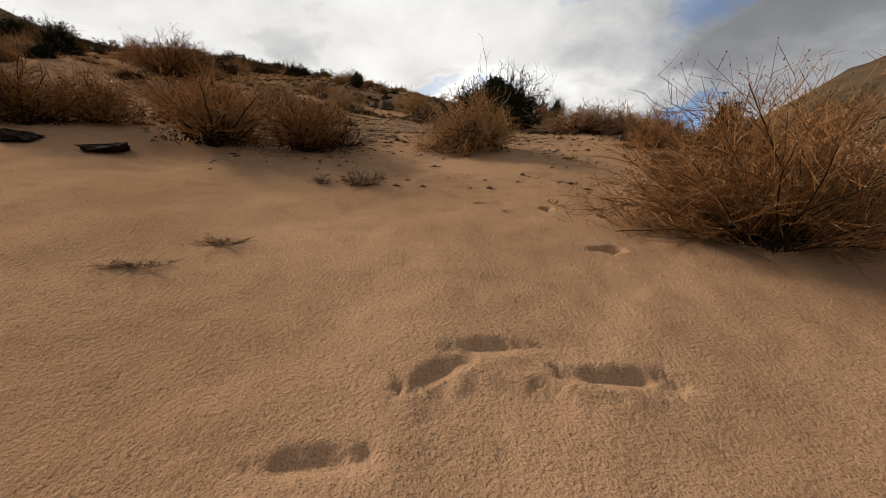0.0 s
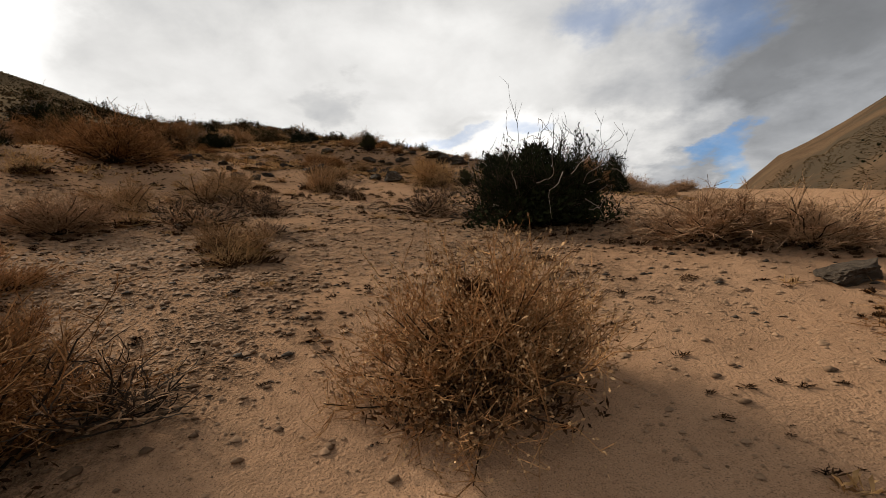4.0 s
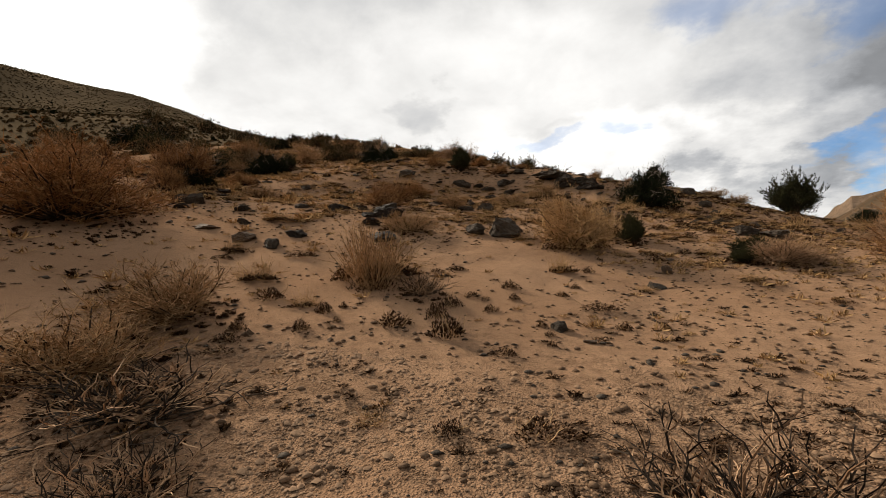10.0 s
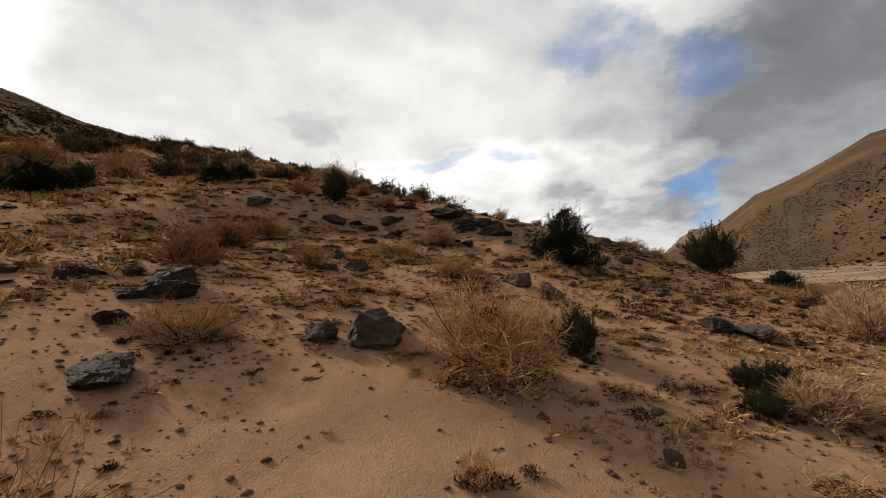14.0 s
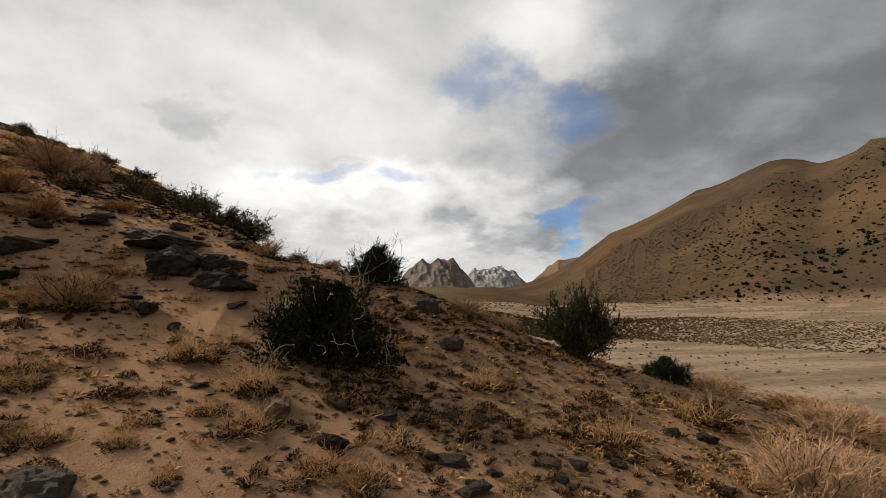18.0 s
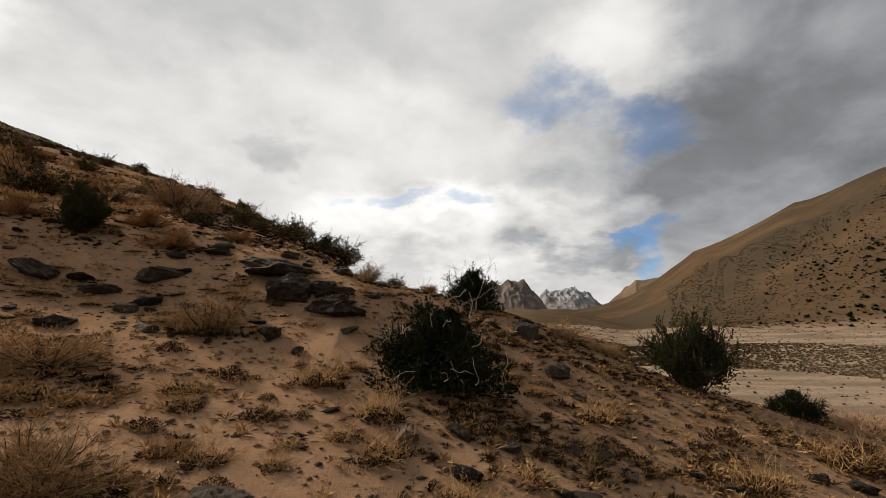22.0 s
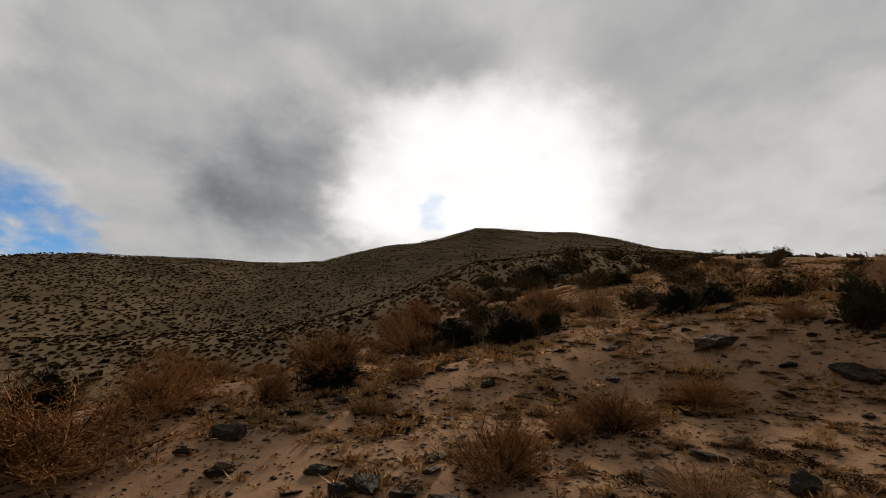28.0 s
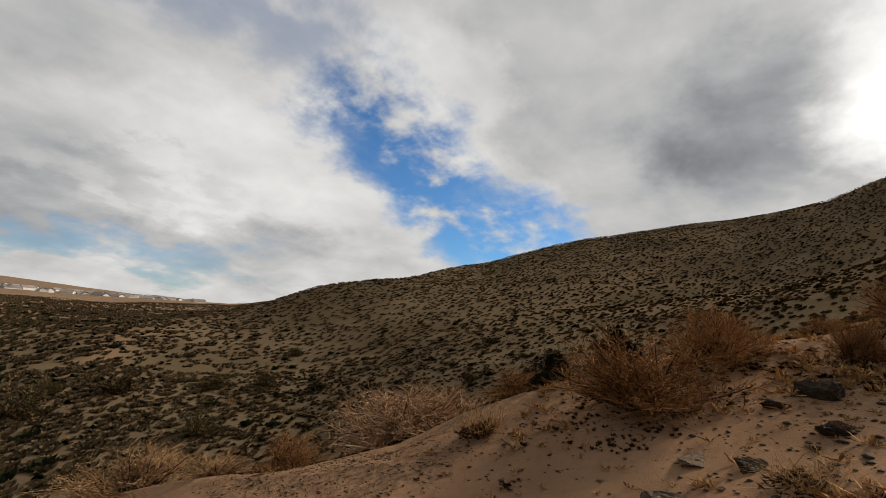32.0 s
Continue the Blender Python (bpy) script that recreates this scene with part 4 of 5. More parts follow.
SLATE_B = (
    (-0.12, 20.89, 0.33, 0.33), (-0.74, 20.33, 0.18, 0.23), (-0.34, 20.03, 0.07, 0.12), (-1.27, 20.80, 0.12, 0.18),
    (-1.77, 20.06, 0.09, 0.12), (2.07, 18.15, 0.05, 0.09), (2.28, 18.32, 0.06, 0.08), (4.86, 19.82, 0.13, 0.19),
    (5.35, 19.88, 0.16, 0.16), (1.18, 18.99, 0.11, 0.16), (1.20, 18.37, 0.13, 0.15), (2.81, 18.42, 0.08, 0.10),
    (-2.36, 17.60, 0.22, 0.29), (-2.73, 17.41, 0.17, 0.16), (-2.80, 18.25, 0.14, 0.24), (-3.68, 18.84, 0.15, 0.12),
    (-5.81, 18.52, 0.16, 0.14), (-3.61, 18.34, 0.16, 0.13), (-5.72, 19.22, 0.15, 0.11), (-5.18, 20.67, 0.35, 0.27),
    (-3.53, 20.83, 0.33, 0.24), (-2.36, 21.32, 0.37, 0.32), (-2.61, 19.96, 0.20, 0.17), (-6.64, 14.05, 0.14, 0.14),
)
SLATE_C = (
    (-4.65, 15.30, 0.13, 0.22), (-4.28, 15.73, 0.12, 0.16), (-5.29, 13.76, 0.16, 0.16), (-5.22, 15.24, 0.13, 0.15),
    (-6.71, 17.82, 0.17, 0.15), (-6.86, 14.39, 0.26, 0.38), (-5.76, 14.40, 0.14, 0.12), (-3.64, 4.04, 0.22, 0.17),
    (-2.87, 4.08, 0.24, 0.11),
)
STRAW_A = (
    (-1.59, 7.08, 0.33, 0.35), (-1.99, 7.63, 0.31, 0.33), (-3.47, 8.37, 0.29, 0.38), (-1.52, 8.42, 0.17, 0.09),
    (-0.87, 9.33, 0.16, 0.13), (-0.65, 9.44, 0.14, 0.11), (-1.78, 10.29, 0.11, 0.11), (-3.00, 11.69, 0.17, 0.18),
    (-3.82, 12.14, 0.30, 0.30), (-4.90, 14.14, 0.39, 0.26), (-0.04, 13.27, 0.12, 0.12), (-0.11, 15.78, 0.47, 0.66),
    (-0.86, 13.58, 0.19, 0.32), (-2.08, 16.52, 0.30, 0.26), (-4.95, 20.03, 0.44, 0.44), (1.08, 13.86, 0.25, 0.13),
    (5.65, 20.37, 0.51, 0.46), (-0.01, 19.47, 0.28, 0.38), (0.57, 19.03, 0.28, 0.39), (0.61, 18.46, 0.25, 0.25),
    (-0.95, 19.06, 0.26, 0.20), (2.79, 20.09, 0.33, 0.36), (1.37, 18.02, 0.18, 0.23), (1.10, 18.14, 0.19, 0.20),
)
STRAW_B = (
    (3.88, 19.33, 0.27, 0.49), (2.42, 18.24, 0.13, 0.19), (4.95, 18.93, 0.21, 0.21), (0.33, 17.91, 0.10, 0.12),
    (1.63, 18.55, 0.24, 0.20), (2.21, 20.35, 0.19, 0.19), (-3.17, 19.19, 0.27, 0.24), (-1.87, 18.56, 0.25, 0.23),
    (-1.42, 20.20, 0.28, 0.37), (-2.32, 18.69, 0.20, 0.20), (-4.71, 18.76, 0.25, 0.22), (-7.00, 10.54, 0.43, 0.65),
    (-2.73, 12.71, 0.47, 0.60), (-3.95, 9.97, 0.15, 0.19), (-4.65, 12.81, 0.22, 0.20), (-0.85, 18.76, 0.22, 0.22),
    (-0.34, 18.16, 0.18, 0.18), (-0.61, 18.17, 0.15, 0.18), (0.01, 18.17, 0.12, 0.16), (0.32, 18.60, 0.20, 0.18),
    (0.83, 20.45, 0.18, 0.30), (-1.81, 20.38, 0.24, 0.21), (-1.30, 21.11, 0.22, 0.26),
)
TALL_A = (
    (1.10, 8.96, 0.85, 1.16),
)
MAT_A = (
    (-1.36, 10.26, 0.09, 0.08), (-0.94, 10.34, 0.16, 0.10), (-1.16, 9.57, 0.08, 0.09), (-1.83, 11.73, 0.10, 0.17),
    (-1.79, 12.05, 0.11, 0.13), (-1.65, 11.41, 0.15, 0.19), (-2.10, 11.48, 0.14, 0.14), (-2.74, 11.20, 0.07, 0.12),
    (-2.65, 11.73, 0.04, 0.08), (-3.19, 11.06, 0.08, 0.11), (-2.75, 11.58, 0.08, 0.13), (-3.35, 11.71, 0.13, 0.13),
    (-3.14, 10.89, 0.11, 0.09), (-2.56, 11.43, 0.04, 0.07), (-2.30, 11.33, 0.02, 0.04), (-2.54, 11.29, 0.03, 0.05),
    (-1.66, 12.35, 0.10, 0.07), (-1.35, 12.70, 0.11, 0.11), (-1.44, 12.04, 0.08, 0.08), (-1.27, 12.37, 0.06, 0.09),
    (-1.26, 11.85, 0.03, 0.04), (-1.00, 11.81, 0.05, 0.08), (-0.94, 11.64, 0.05, 0.06), (-0.92, 11.48, 0.04, 0.06),
)
MAT_B = (
    (-0.38, 12.04, 0.08, 0.08), (-0.06, 12.11, 0.05, 0.08), (-0.53, 12.46, 0.20, 0.08), (-0.72, 13.04, 0.06, 0.07),
    (-2.97, 12.34, 0.12, 0.19), (0.30, 14.43, 0.12, 0.10), (-0.57, 13.69, 0.08, 0.09), (-0.40, 14.28, 0.05, 0.06),
    (0.72, 14.86, 0.10, 0.10), (0.77, 18.01, 0.06, 0.10), (-0.30, 19.02, 0.08, 0.08), (0.01, 18.78, 0.08, 0.08),
    (-0.25, 18.72, 0.17, 0.11), (-0.71, 19.32, 0.18, 0.13), (2.62, 19.53, 0.16, 0.11), (1.87, 19.01, 0.12, 0.09),
    (4.20, 20.22, 0.30, 0.20), (6.06, 20.54, 0.22, 0.26), (6.38, 19.79, 0.23, 0.26), (-2.58, 18.54, 0.15, 0.12),
    (-2.16, 19.16, 0.16, 0.14), (-3.59, 17.39, 0.16, 0.10), (-4.55, 12.76, 0.17, 0.10), (-3.75, 12.89, 0.19, 0.09),
)
MAT_C = (
    (-4.54, 12.53, 0.14, 0.08), (-0.23, 17.90, 0.11, 0.08), (-1.40, 19.68, 0.16, 0.12),
)
STONE_A = (
    (-3.06, 11.01, 0.05, 0.08), (-4.37, 11.97, 0.08, 0.09), (-4.89, 11.83, 0.07, 0.08), (-4.14, 11.39, 0.04, 0.05),
    (-4.81, 13.17, 0.20, 0.19), (-5.54, 13.36, 0.18, 0.11), (-2.99, 11.17, 0.03, 0.04), (-0.66, 11.63, 0.06, 0.04),
    (-2.45, 11.12, 0.03, 0.03), (0.24, 17.18, 0.26, 0.29), (0.32, 13.95, 0.06, 0.20), (0.47, 14.51, 0.07, 0.06),
    (2.82, 18.63, 0.11, 0.13), (2.56, 18.94, 0.09, 0.12), (2.28, 18.76, 0.09, 0.07), (0.78, 18.79, 0.17, 0.23),
    (-3.53, 17.62, 0.17, 0.18), (-1.90, 20.10, 0.11, 0.13), (-5.82, 14.44, 0.12, 0.15),
)
OLIVE_A = (
    (1.54, 14.98, 0.31, 0.34), (0.14, 15.36, 0.28, 0.55), (1.32, 14.63, 0.22, 0.25), (4.86, 21.76, 0.72, 1.26),
    (-3.77, 21.75, 0.51, 0.85), (-9.03, 20.70, 0.44, 0.58),
)
SPRIG_A = (
    (-2.62, 12.29, 0.34, 0.75), (-9.29, 22.22, 0.60, 0.88),
)
for kind, table in (("rust", RUST_A), ("rust", RUST_B), ("tan", TAN_A), ("pale", PALE_A), ("stalky", STALKY_A), ("creosote", CREOSOTE_A), ("wood", WOOD_A), ("green", GREEN_A), ("green", GREEN_B), ("full", FULL_A), ("straw", STRAW_A), ("straw", STRAW_B), ("tall", TALL_A), ("mat", MAT_A), ("mat", MAT_B), ("mat", MAT_C), ("olive", OLIVE_A), ("sprig", SPRIG_A)):
    for x, y, r, h in table:
        plant(kind, x, y, r, h)
for kind, table in (("slate", SLATE_A), ("slate", SLATE_B), ("slate", SLATE_C), ("stone", STONE_A)):
    for i, (x, y, r, h) in enumerate(table):
        put_rock(kind, x, y, r, h, i)

# ---- scattered growth and stones ----
SPOTS = random.Random(23)


def free_spot(lo, hi, r0, r1):
    """A place by azimuth and distance from the hub."""
    a, r = radians(SPOTS.uniform(lo, hi)), math.exp(SPOTS.uniform(math.log(r0), math.log(r1)))
    return HUB[0] - math.sin(a) * r, HUB[1] + math.cos(a) * r


for lo, hi, r0, r1, count, kinds in ((4, 62, 10.5, 30, 95, "green rust green straw tan green"), (18, 80, 26, 75, 60, "green green tan rust"), (62, 112, 9.5, 26, 22, "rust tan green straw"), (112, 150, 40, 110, 34, "green green tan"), (60, 112, 45, 120, 30, "green tan green")):
    for _ in range(count):
        x, y = free_spot(lo, hi, r0, r1)
        kind = SPOTS.choice(kinds.split())
        far = math.hypot(x - HUB[0], y - HUB[1])
        kind = "far_rust" if kind in ("rust", "tan") else kind
        r = SPOTS.uniform(0.3, 0.75) * (1.0 if far < 40 else 1.5) * (0.55 if kind == "straw" else 1.0)
        plant(kind, x, y, r, r * SPOTS.uniform(0.7, 1.1))



def fallen_branch():
    wood, fine = Buf(), Buf()
    for i in range(3):
        main = wiggle(Vector((0, rnd(-0.1, 0.1), rnd(0.05, 0.2))), Vector((1, rnd(-0.55, 0.55), rnd(0.0, 0.25))), rnd(0.9, 1.9), 9, 0.22, -0.015)
        wood.tube(main, 0.012, 0.005, 5)
        for _ in range(7):
            p, q = along(main, rnd(0.25, 0.95))
            limb = wiggle(p, (q + Vector((rnd(-0.8, 0.8), rnd(-0.8, 0.8), rnd(-0.3, 0.8)))).normalized(), rnd(0.25, 0.7), 5, 0.3)
            (wood if rnd(0, 1) < 0.5 else fine).tube(limb, 0.006, 0.0025, 4)
            for _ in range(4):
                a, b = along(limb, rnd(0.2, 1.0))
                fine.tube(wiggle(a, (b + Vector((rnd(-1, 1), rnd(-1, 1), rnd(-0.4, 0.8)))).normalized(), rnd(0.1, 0.3), 4, 0.5), 0.003, 0.0015)
    return thing("fallen_branch", [("limb", wood, BARK, "dark grey limbs"), ("twig_tangle", fine, PALE, "bleached grey twigs")])


for x, y, turn in ((1.5, 9.75, 2.95), (1.0, 9.3, 3.1)):
    ob = fallen_branch()
    ob.matrix_basis = standing(x, y, 1.0, 1.0, 0.0, turn)
    tagged(ob, "crooked dead branch fallen across the sand", "branch", "fallen branches")

for _ in range(70):
    x, y = SPOTS.uniform(-5.5, 2.5), SPOTS.uniform(6.5, 21)
    r = SPOTS.uniform(0.05, 0.13)
    plant("mat", x, y, r, r * SPOTS.uniform(0.4, 0.8))
for _ in range(90):
    x, y = SPOTS.uniform(-7, 5.5), SPOTS.uniform(14.5, 22.5)
    r = SPOTS.uniform(0.1, 0.24)
    plant("straw", x, y, r, r * SPOTS.uniform(0.5, 1.0))
for i in range(90):
    x, y = SPOTS.uniform(-5, 4.8), SPOTS.uniform(15.5, 22.5)
    r = SPOTS.uniform(0.03, 0.11) * (0.5 if y < 18.8 and abs(x) < 3.2 else 1.0)
    put_rock("slate" if SPOTS.random() < 0.75 else "stone", x, y, r, r * SPOTS.uniform(0.5, 0.9), i)


for i in range(34):
    x, y = SPOTS.uniform(-4.2, 0.3), SPOTS.uniform(20.4, 22.6)
    r = SPOTS.uniform(0.09, 0.24)
    put_rock("slate", x, y, r, r * SPOTS.uniform(0.5, 0.9), i)
for i in range(34):
    x, y = SPOTS.uniform(1.4, 4.6), SPOTS.uniform(16.8, 20.6)
    r = SPOTS.uniform(0.05, 0.15)
    put_rock("slate", x, y, r, r * SPOTS.uniform(0.4, 0.8), i)


for i in range(60):
    x, y = SPOTS.uniform(-10, -3.5), SPOTS.uniform(14.5, 24)
    r = SPOTS.uniform(0.05, 0.2)
    put_rock("slate", x, y, r, r * SPOTS.uniform(0.4, 0.8), i)
for _ in range(50):
    x, y = SPOTS.uniform(-11, -3.5), SPOTS.uniform(14.5, 25)
    r = SPOTS.uniform(0.12, 0.3)
    plant("straw", x, y, r, r * SPOTS.uniform(0.5, 1.0))
for _ in range(90):
    x, y = SPOTS.uniform(-9, 4), SPOTS.uniform(14.5, 23)
    r = SPOTS.uniform(0.07, 0.2)
    plant("mat", x, y, r, r * SPOTS.uniform(0.4, 0.7))


def joined(name, template_v, template_f, xs, ys, sx, sz, mat, label, category, sink=0.0, seed=1, tilt=0.4):
    """Many small alike pieces in one mesh of kind stuff."""
    rs = np.random.RandomState(seed)
    n = len(xs)
    v = np.asarray(template_v, float)
    f = np.asarray(template_f, int)
    a = rs.uniform(0, 6.283, n)
    k = rs.uniform(-tilt, tilt, n)
    c, s = np.cos(a)[:, None], np.sin(a)[:, None]
    jit = 1 + rs.uniform(-0.25, 0.25, (n, len(v), 3))
    p = v[None] * jit
    px, py, pz = p[:, :, 0] * sx[:, None], p[:, :, 1] * sx[:, None], p[:, :, 2] * sz[:, None]
    pz = pz + px * k[:, None] * 0.5
    gx, gy = px * c - py * s + xs[:, None], px * s + py * c + ys[:, None]
    gz = pz + ground_height(xs, ys)[:, None] - sink * sz[:, None]
    co = np.stack([gx, gy, gz], -1).reshape(-1, 3)
    q = (f[None] + (np.arange(n) * len(v))[:, None, None]).reshape(-1, f.shape[1])
    me = bpy.data.meshes.new(name)
    m = f.shape[1]
    me.vertices.add(len(co)), me.loops.add(q.size), me.polygons.add(len(q))
    me.vertices.foreach_set("co", co.ravel())
    me.loops.foreach_set("vertex_index", q.ravel())
    me.polygons.foreach_set("loop_start", np.arange(0, q.size, m))
    me.update(calc_edges=True)
    me.materials.append(mat)
    return tagged(new(name, me), label, category, kind="stuff")


PEBBLE_V = [(1, 0, 0), (0.3, 0.8, 0.1), (-0.8, 0.5, 0), (-0.7, -0.5, 0.1), (0.4, -0.9, 0), (0.2, 0.1, 0.75), (-0.3, -0.2, 0.6), (0, 0, -0.5)]
PEBBLE_F = [(0, 1, 5), (1, 2, 5), (2, 6, 5), (2, 3, 6), (3, 4, 6), (4, 5, 6), (4, 0, 5), (1, 0, 7), (2, 1, 7), (3, 2, 7), (4, 3, 7), (0, 4, 7)]


def tuft_template(n, long, wide, up, seed):
    R = random.Random(seed)
    v, f = [], []
    for _ in range(n):
        a, t = R.uniform(0, 6.283), R.uniform(0.15, 1.35)
        d = way_out(t, a)
        s = Vector((-math.sin(a), math.cos(a), 0)) * wide
        o = Vector((R.uniform(-0.35, 0.35), R.uniform(-0.35, 0.35), 0))
        b = len(v)
        for q in (o - s * 0.5, o + d * long * 0.55 + s + Vector((0, 0, up * 0.2)), o + d * long * R.uniform(0.8, 1.1), o + d * long * 0.5 - s):
            v.append(tuple(q))
        f.append((b, b + 1, b + 2, b + 3))
    return v, f


def near_field(n, seed, gate, box=(-7.5, 7.0, 2.5, 23.5)):
    """Spots on the slope, kept where gate(x, y) beats a random number."""
    rs = np.random.RandomState(seed)
    x, y = rs.uniform(box[0], box[1], n), rs.uniform(box[2], box[3], n)
    keep = rs.uniform(0, 1, n) < gate(x, y)
    return x[keep], y[keep]


def gravelly(x, y):
    return zones(x, y)[0] * 0.9 + 0.05 * (y > 5)


def clumped(x, y):
    return 0.04 + np.clip((grain(x / 0.75, y / 0.55, 31) + 0.6 * grain(x / 0.24, y / 0.2, 35) - 0.2) * 2.5, 0, 1)


def sizes(n, lo, hi, seed, power=2.0):
    return lo + (hi - lo) * np.random.RandomState(seed).uniform(0, 1, n) ** power


x, y = near_field(46000, 1, gravelly)
s = sizes(len(x), 0.005, 0.034, 2, 3.0)
joined("gravel", PEBBLE_V, PEBBLE_F, x, y, s, s * 0.7, CRUMB, "brown and grey gravel strewn over the sand", "gravel", -0.1, 3)
x, y = near_field(150000, 21, lambda x, y: gravelly(x, y) * np.clip((grain(x / 0.5, y / 0.5, 33) + 0.9) * 0.8, 0.1, 1), (-3.4, 2.8, 4.6, 11.0))
s = sizes(len(x), 0.002, 0.014, 22, 2.5) + sizes(len(x), 0.0, 0.022, 24, 22.0)
joined("gravel_bed", PEBBLE_V, PEBBLE_F[:7], x, y, s, s * 0.8, CRUMB, "dense bed of brown gravel and crumbs", "gravel", -0.05, 23)
x, y = near_field(26000, 71, lambda x, y: 0.25 + 0.6 * (grain(x / 0.35, y / 0.35, 34) > 0.25), (-2.5, 2.5, 0.4, 5.0))
s = sizes(len(x), 0.0012, 0.007, 72, 4.0)
joined("sand_grit", PEBBLE_V, PEBBLE_F[:7], x, y, s, s * 0.6, CRUMB, "fine grit strewn over the smooth sand", "gravel", 0.0, 73)
x, y = near_field(9000, 4, gravelly)
s = sizes(len(x), 0.008, 0.04, 5, 3.0)
joined("slate_chips", PEBBLE_V, PEBBLE_F, x, y, s, s * 0.5, SLATE, "dark slate chips scattered over the slope", "gravel", -0.1, 6)
x, y = near_field(60000, 7, lambda x, y: gravelly(x, y) * clumped(x, y) * np.where((y > 11) & (y < 15.3), 0.4, np.where(x < -2.5, 0.75, 1.1)))
s = sizes(len(x), 0.014, 0.09, 8, 2.4) * np.clip(0.7 + (y - 8) / 18, 0.7, 1.3)
v, f = tuft_template(32, 1.0, 0.045, 0.4, 41)
joined("dry_litter", v, f, x, y, s, s * 0.42, MAT_PLANT, "dark dried plant litter in small clumps", "litter", 0.1, 9)
x, y = near_field(60000, 10, lambda x, y: gravelly(x, y) * np.clip((y - 11) / 6, 0.03, 1) * (0.08 + clumped(x + 0.06, y + 0.05)))
s = sizes(len(x), 0.025, 0.11, 11, 2.0)
v, f = tuft_template(28, 1.1, 0.016, 0.6, 42)
joined("short_dry_grass", v, f, x, y, s, s * 0.6, STRAW, "short straw-coloured dry grass among stones", "grass", 0.1, 12)

x, y = near_field(6000, 91, lambda x, y: 0.15 + clumped(x, y), (0.6, 5.5, 16.5, 23.0))
s = sizes(len(x), 0.02, 0.11, 92, 2.0)
v, f = tuft_template(30, 1.0, 0.05, 0.4, 45)
joined("dry_litter", v, f, x, y, s, s * 0.6, MAT_PLANT, "dark dried plant litter on the flank of the slope", "litter", 0.1, 93)
# litter gathered under the shrubs, its dark colour also standing in for contact shade
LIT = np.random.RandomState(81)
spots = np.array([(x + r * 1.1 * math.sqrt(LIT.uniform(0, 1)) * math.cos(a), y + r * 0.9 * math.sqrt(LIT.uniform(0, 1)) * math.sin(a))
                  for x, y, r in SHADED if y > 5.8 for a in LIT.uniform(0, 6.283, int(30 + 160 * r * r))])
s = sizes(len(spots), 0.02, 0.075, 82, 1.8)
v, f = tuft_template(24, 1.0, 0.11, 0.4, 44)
joined("dry_litter", v, f, spots[:, 0], spots[:, 1], s, s * 0.6, MAT_PLANT, "dark fallen leaves and twigs deepening the shade under the shrubs", "litter", 0.1, 83)

# the same cover higher up the slope
UPPER = (-17, -4.5, 11, 33)
x, y = near_field(6000, 61, gravelly, UPPER)
s = sizes(len(x), 0.012, 0.06, 62, 2.5)
joined("slate_chips", PEBBLE_V, PEBBLE_F, x, y, s, s * 0.6, SLATE, "dark slate chips on the upper slope", "gravel", -0.1, 63)
x, y = near_field(20000, 64, lambda x, y: gravelly(x, y) * clumped(x, y), UPPER)
s = sizes(len(x), 0.03, 0.14, 65, 2.2)
v, f = tuft_template(20, 1.0, 0.13, 0.4, 41)
joined("dry_litter", v, f, x, y, s, s * 0.5, MAT_PLANT, "dark dried plant litter on the upper slope", "litter", 0.1, 66)
x, y = near_field(26000, 67, lambda x, y: gravelly(x, y) * (0.1 + clumped(x, y)), UPPER)
s = sizes(len(x), 0.06, 0.2, 68, 2.0)
v, f = tuft_template(18, 1.1, 0.05, 0.6, 42)
joined("short_dry_grass", v, f, x, y, s, s * 0.6, STRAW, "short straw-coloured grass on the upper slope", "grass", 0.1, 69)

# and beyond the crest
CREST = (-4.5, 5.0, 22.5, 36)
x, y = near_field(7000, 74, lambda x, y: 0.3 + clumped(x, y), CREST)
s = sizes(len(x), 0.03, 0.14, 75, 2.2)
v, f = tuft_template(20, 1.0, 0.13, 0.4, 41)
joined("dry_litter", v, f, x, y, s, s * 0.6, MAT_PLANT, "dark dried plant litter along the crest", "litter", 0.1, 76)
x, y = near_field(5000, 77, lambda x, y: 0.3 + clumped(x, y), CREST)
s = sizes(len(x), 0.02, 0.1, 78, 2.5)
joined("slate_chips", PEBBLE_V, PEBBLE_F, x, y, s, s * 0.6, SLATE, "dark slate chips along the crest", "gravel", -0.1, 79)

# scrub on the far slopes
CLUMP_V, CLUMP_F = tuft_template(13, 1.0, 0.42, 0.5, 43)


def far_field(n, seed, lo, hi, r0, r1):
    rs = np.random.RandomState(seed)
    a, r = np.radians(rs.uniform(lo, hi, n)), np.sqrt(rs.uniform(r0 ** 2, r1 ** 2, n))
    return HUB[0] - np.sin(a) * r, HUB[1] + np.cos(a) * r


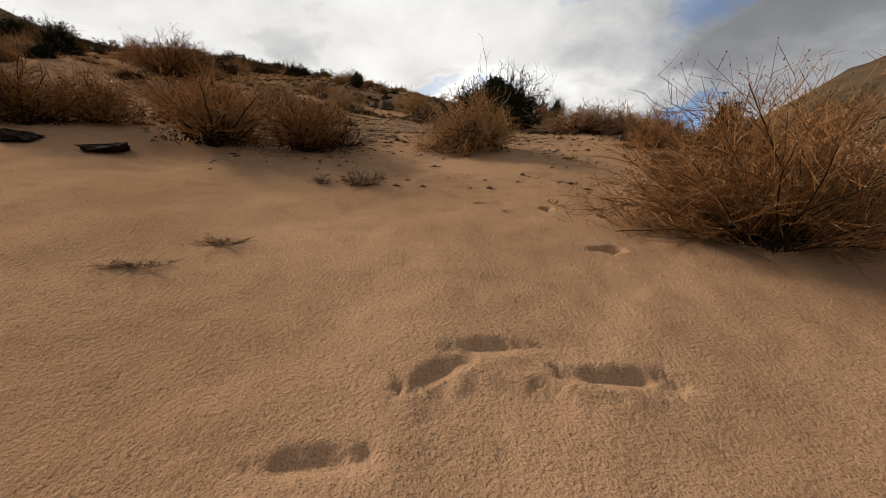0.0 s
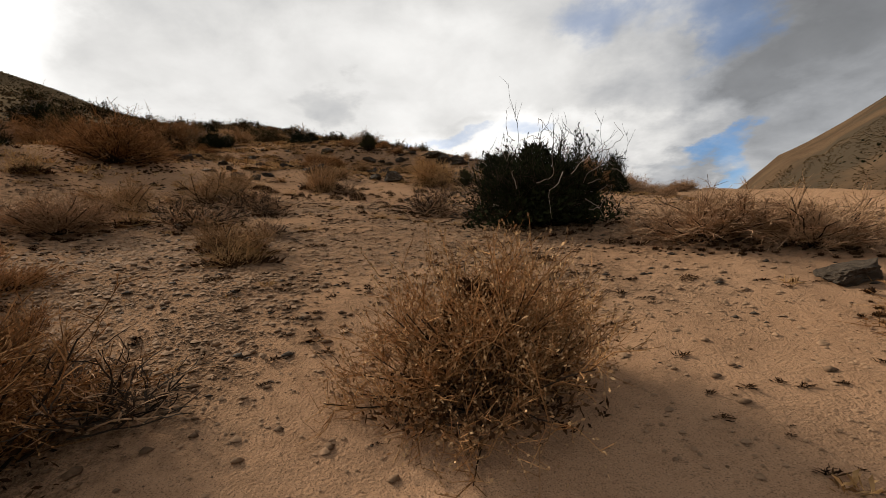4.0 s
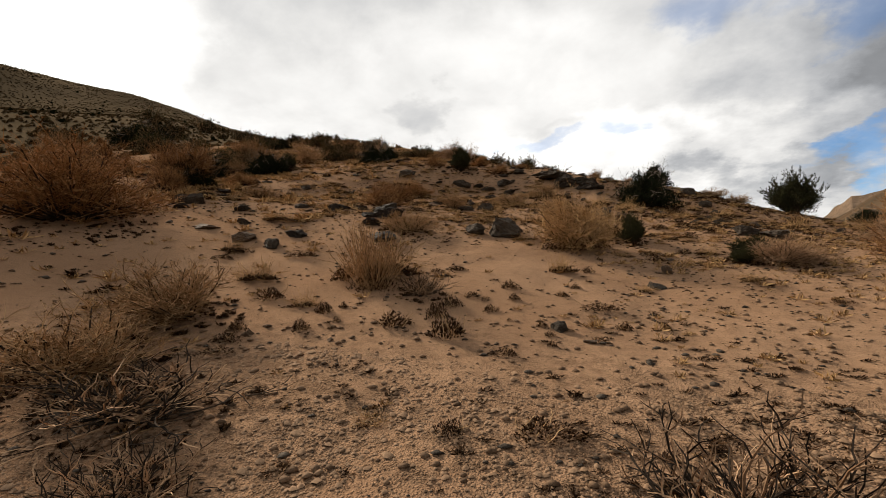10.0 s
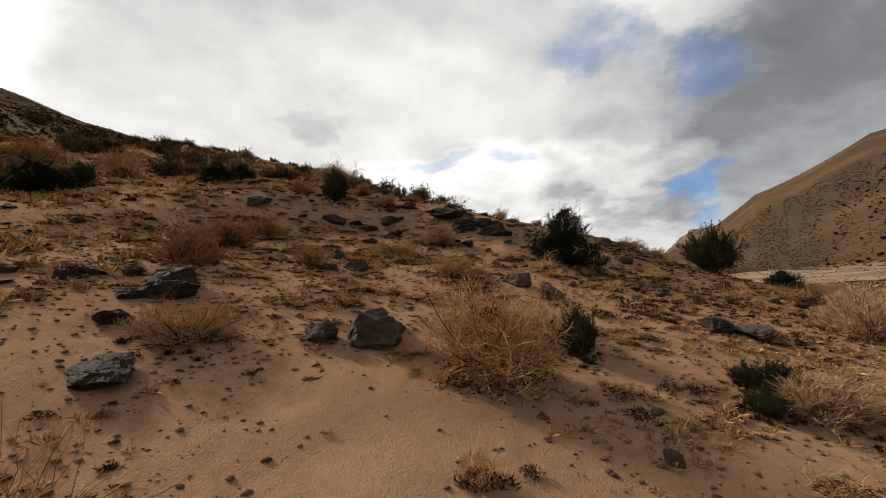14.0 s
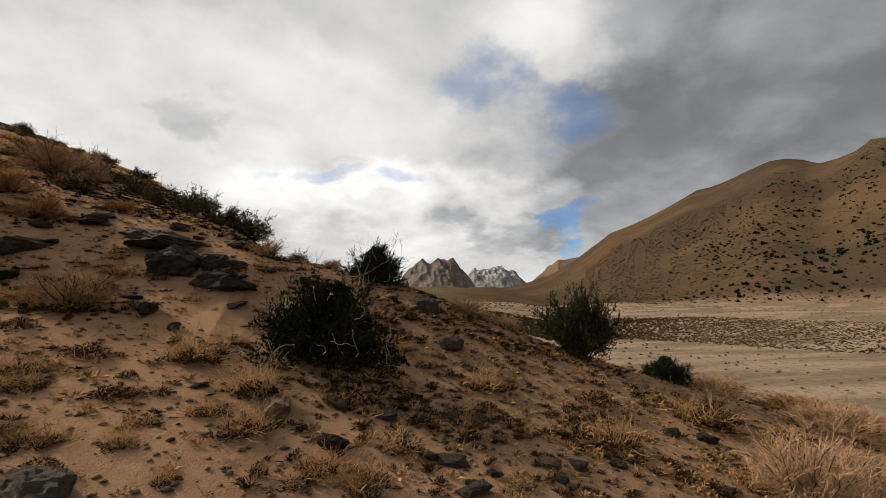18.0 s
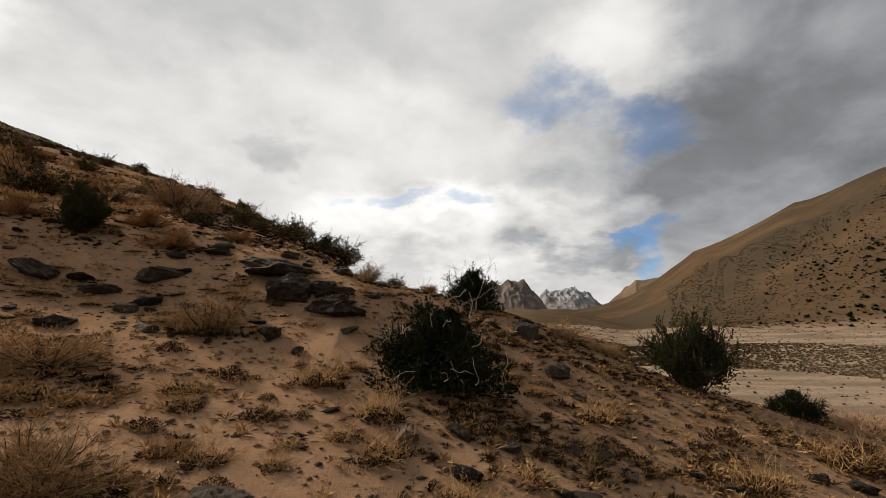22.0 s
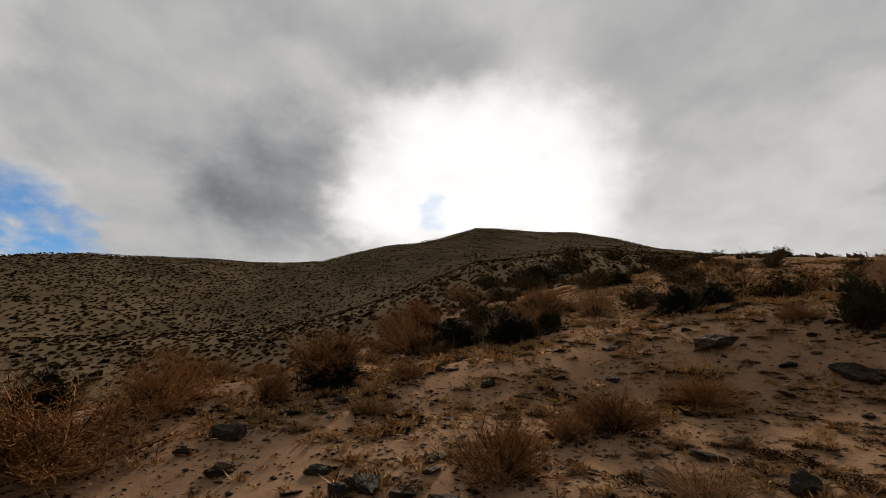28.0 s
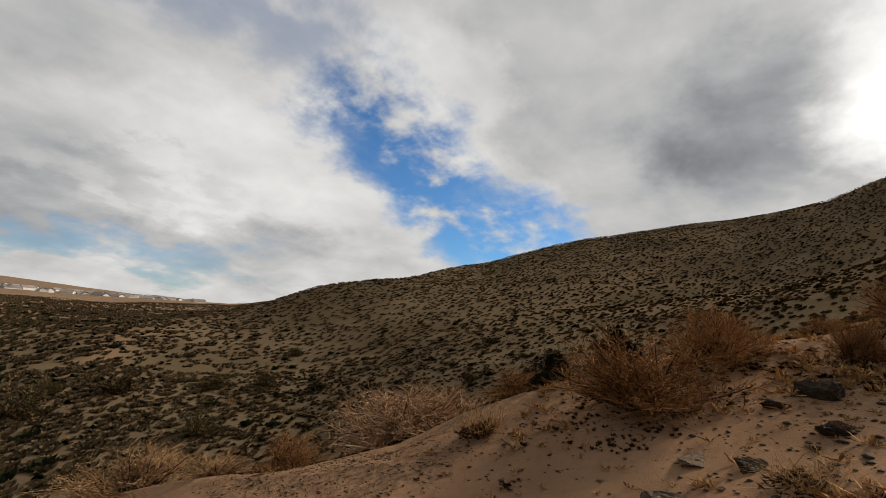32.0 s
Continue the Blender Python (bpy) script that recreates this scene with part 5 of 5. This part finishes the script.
for seed, n, lo, hi, r0, r1, s0, s1, mat, label in (
        (51, 52000, 4, 172, 22, 255, 0.18, 0.62, SCRUB, "low olive-brown desert scrub covering the far slopes"),
        (61, 3500, 98, 165, 18, 75, 0.15, 0.55, SCRUB, "low brown scrub on the bank below the path"),
        (53, 760, 6, 168, 30, 210, 0.4, 1.0, LEAF, "dark green creosote scrub dotted over the far slopes"),
        (55, 4600, -84, -38, 186, 400, 0.5, 1.2, LEAF, "dark shrubs dotted over the opposite hillside"),
        (56, 1500, -75, -16, 34, 185, 0.12, 0.4, SCRUB, "small brown shrubs along the wash"),
        (57, 340, 140, 170, 40, 130, 0.3, 0.75, LEAF, "dark green scrub below the slope"),
        (58, 6500, -66, -18, 84, 118, 0.18, 0.5, SCRUB, "line of brown scrub across the wash"),
        (60, 14000, -84, -30, 184, 430, 0.25, 0.6, OCHRE, "sparse yellow scrub on the opposite hillside"),
        (59, 3000, 142, 172, 112, 330, 0.25, 0.7, SCRUB, "dark scrub on the distant plain")):
    x, y = far_field(n, seed, lo, hi, r0, r1)
    if seed == 55:      # thins out towards the bare shoulder and the crest
        r, a = polar(x, y)
        keep = np.random.RandomState(99).uniform(0, 1, n) < np.clip((-a - 36) / 16, 0, 1) * np.clip((420 - r) / 130, 0.15, 1) * (0.4 + 0.6 * (grain(x / 30, y / 30, 77) > -0.1))
        x, y = x[keep], y[keep]
    s = sizes(len(x), s0, s1, seed, 1.6)
    joined("scrub", CLUMP_V, CLUMP_F, x, y, s, s * (1.2 if seed == 55 else 0.8), mat, label, "scrub", 0.1, seed)


# ---- distance: mountains and a town on the plain ----
def mountain_look(N, where):
    n = N.noise(where, 0.012, 8, 0.7)
    sep = N.add("ShaderNodeSeparateXYZ")
    N.put(sep.inputs[0], where)
    rock = N.mix(N.range(n, 0.35, 0.65), c4(0.07, 0.057, 0.049), c4(0.19, 0.152, 0.127))
    return rock, n, None


def snow_look(N, where):
    n = N.noise(where, 0.016, 8, 0.75)
    sep = N.add("ShaderNodeSeparateXYZ")
    N.put(sep.inputs[0], where)
    rock = N.mix(N.range(n, 0.35, 0.6), c4(0.09, 0.085, 0.085), c4(0.26, 0.24, 0.23))
    snow = N.math("ADD", N.math("MULTIPLY", n, 1.0), N.math("MULTIPLY", N.math("SUBTRACT", sep.outputs[2], 170.0), 0.0016))
    return N.mix(N.range(snow, 0.57, 0.72), rock, c4(0.36, 0.36, 0.38)), n, None


def brown_look(N, where):
    n = N.noise(where, 0.01, 8, 0.7)
    return N.mix(N.range(n, 0.35, 0.65), c4(0.1, 0.068, 0.043), c4(0.18, 0.12, 0.077)), n, None


def mountain(look_fn, name_mat, a0, a1, r, peak_el, jag, seed, label, skew=0.5):
    """A ridge between two azimuths at distance r, highest part way along."""
    na, nr = 150, 50
    A, U = np.meshgrid(np.linspace(a0, a1, na), np.linspace(0, 1, nr))
    t = (A - a0) / (a1 - a0)
    bell = np.where(t < skew, t / skew, (1 - t) / (1 - skew)) ** 0.8
    top = 6.5 + r * math.tan(radians(peak_el))
    X, Y = -np.sin(np.radians(A)) * r * (0.86 + 0.3 * U), np.cos(np.radians(A)) * r * (0.86 + 0.3 * U)
    crags = 0.5 * np.abs(grain(X / 150, Y / 190, seed)) + 0.3 * np.abs(grain(X / 62, Y / 80, seed + 1)) + 0.2 * np.abs(grain(X / 27, Y / 35, seed + 2))
    ridge = 1 - np.abs(U * 2 - 1) ** 0.9
    bell = np.clip(bell * 1.3, 0, 1) ** 1.1
    z = 20 + (top - 20) * bell * ridge * (1.0 - jag + jag * 1.6 * (1 - crags))
    rr = r * (0.86 + 0.3 * U)
    rad = np.radians(A)
    co = np.stack([-np.sin(rad) * rr, 14.5 + np.cos(rad) * rr, z], -1).reshape(-1, 3)
    i = np.arange(na * nr).reshape(nr, na)
    q = np.stack([i[:-1, :-1], i[:-1, 1:], i[1:, 1:], i[1:, :-1]], -1).reshape(-1, 4)
    me = bpy.data.meshes.new("far_mountain")
    me.from_pydata(co.tolist(), [], q.tolist())
    me.materials.append(material(name_mat, look_fn, 0.95, 6.0, 0.1))
    return tagged(new("far_mountain", me), label, "mountain", kind="structure")


mountain(mountain_look, "grey_crag", -4.5, -18.5, 2600, 5.7, 0.34, 5, "grey craggy far mountain ridge with jagged top", 0.55)
mountain(snow_look, "snowy_crag", -14.0, -26, 3000, 5.6, 0.24, 15, "dark far mountain peak dusted with snow", 0.3)
mountain(brown_look, "brown_crag", -21, -37, 1900, 6.3, 0.16, 25, "brown rocky far mountain shoulder", 0.5)

WALL_PAINT = material("pale_house_walls", plain_look((0.45, 0.42, 0.38), (0.75, 0.72, 0.68), 0.3), 0.8)
ROOF_TONE = material("grey_house_roof", plain_look((0.12, 0.1, 0.09), (0.35, 0.32, 0.3), 0.3), 0.8)


def house():
    w, r = Buf(), Buf()
    w.v += [(x, y, z) for z in (-1, 3.2) for x, y in ((-9, -5), (9, -5), (9, 5), (-9, 5))] + [(-9, 0, 5.4), (9, 0, 5.4)]
    w.f += [(0, 1, 5, 4), (2, 3, 7, 6), (1, 2, 6, 5), (3, 0, 4, 7), (4, 7, 8), (6, 5, 9)]
    r.v += [(-9.6, -5.6, 3.0), (9.6, -5.6, 3.0), (9.6, 0, 5.7), (-9.6, 0, 5.7), (9.6, 5.6, 3.0), (-9.6, 5.6, 3.0)]
    r.f += [(0, 1, 2, 3), (3, 2, 4, 5)]
    return thing("house", [("wall", w, WALL_PAINT, ""), ("roof", r, ROOF_TONE, "")])


HOUSE = None
for i in range(150):
    a = radians(SPOTS.uniform(148.5, 168))
    r = SPOTS.choice((850, 1000, 1250, 1600, 2100)) * SPOTS.uniform(0.95, 1.05)
    x, y = HUB[0] - math.sin(a) * r, HUB[1] + math.cos(a) * r
    m = Matrix.LocRotScale((x, y, float(ground_height(x, y)) - 0.2), Euler((0, 0, SPOTS.uniform(0, 6.28))), (1.0, 1.0, 1.2))
    if HOUSE is None:
        HOUSE = house()
        HOUSE.matrix_basis = m
        ob = HOUSE
    else:
        ob = copy_thing(HOUSE, m @ Matrix.Diagonal((1, 1, 1 / 1.2, 1)))
    tagged(ob, "pale low house with grey roof on the distant plain", "house", "houses on the plain")
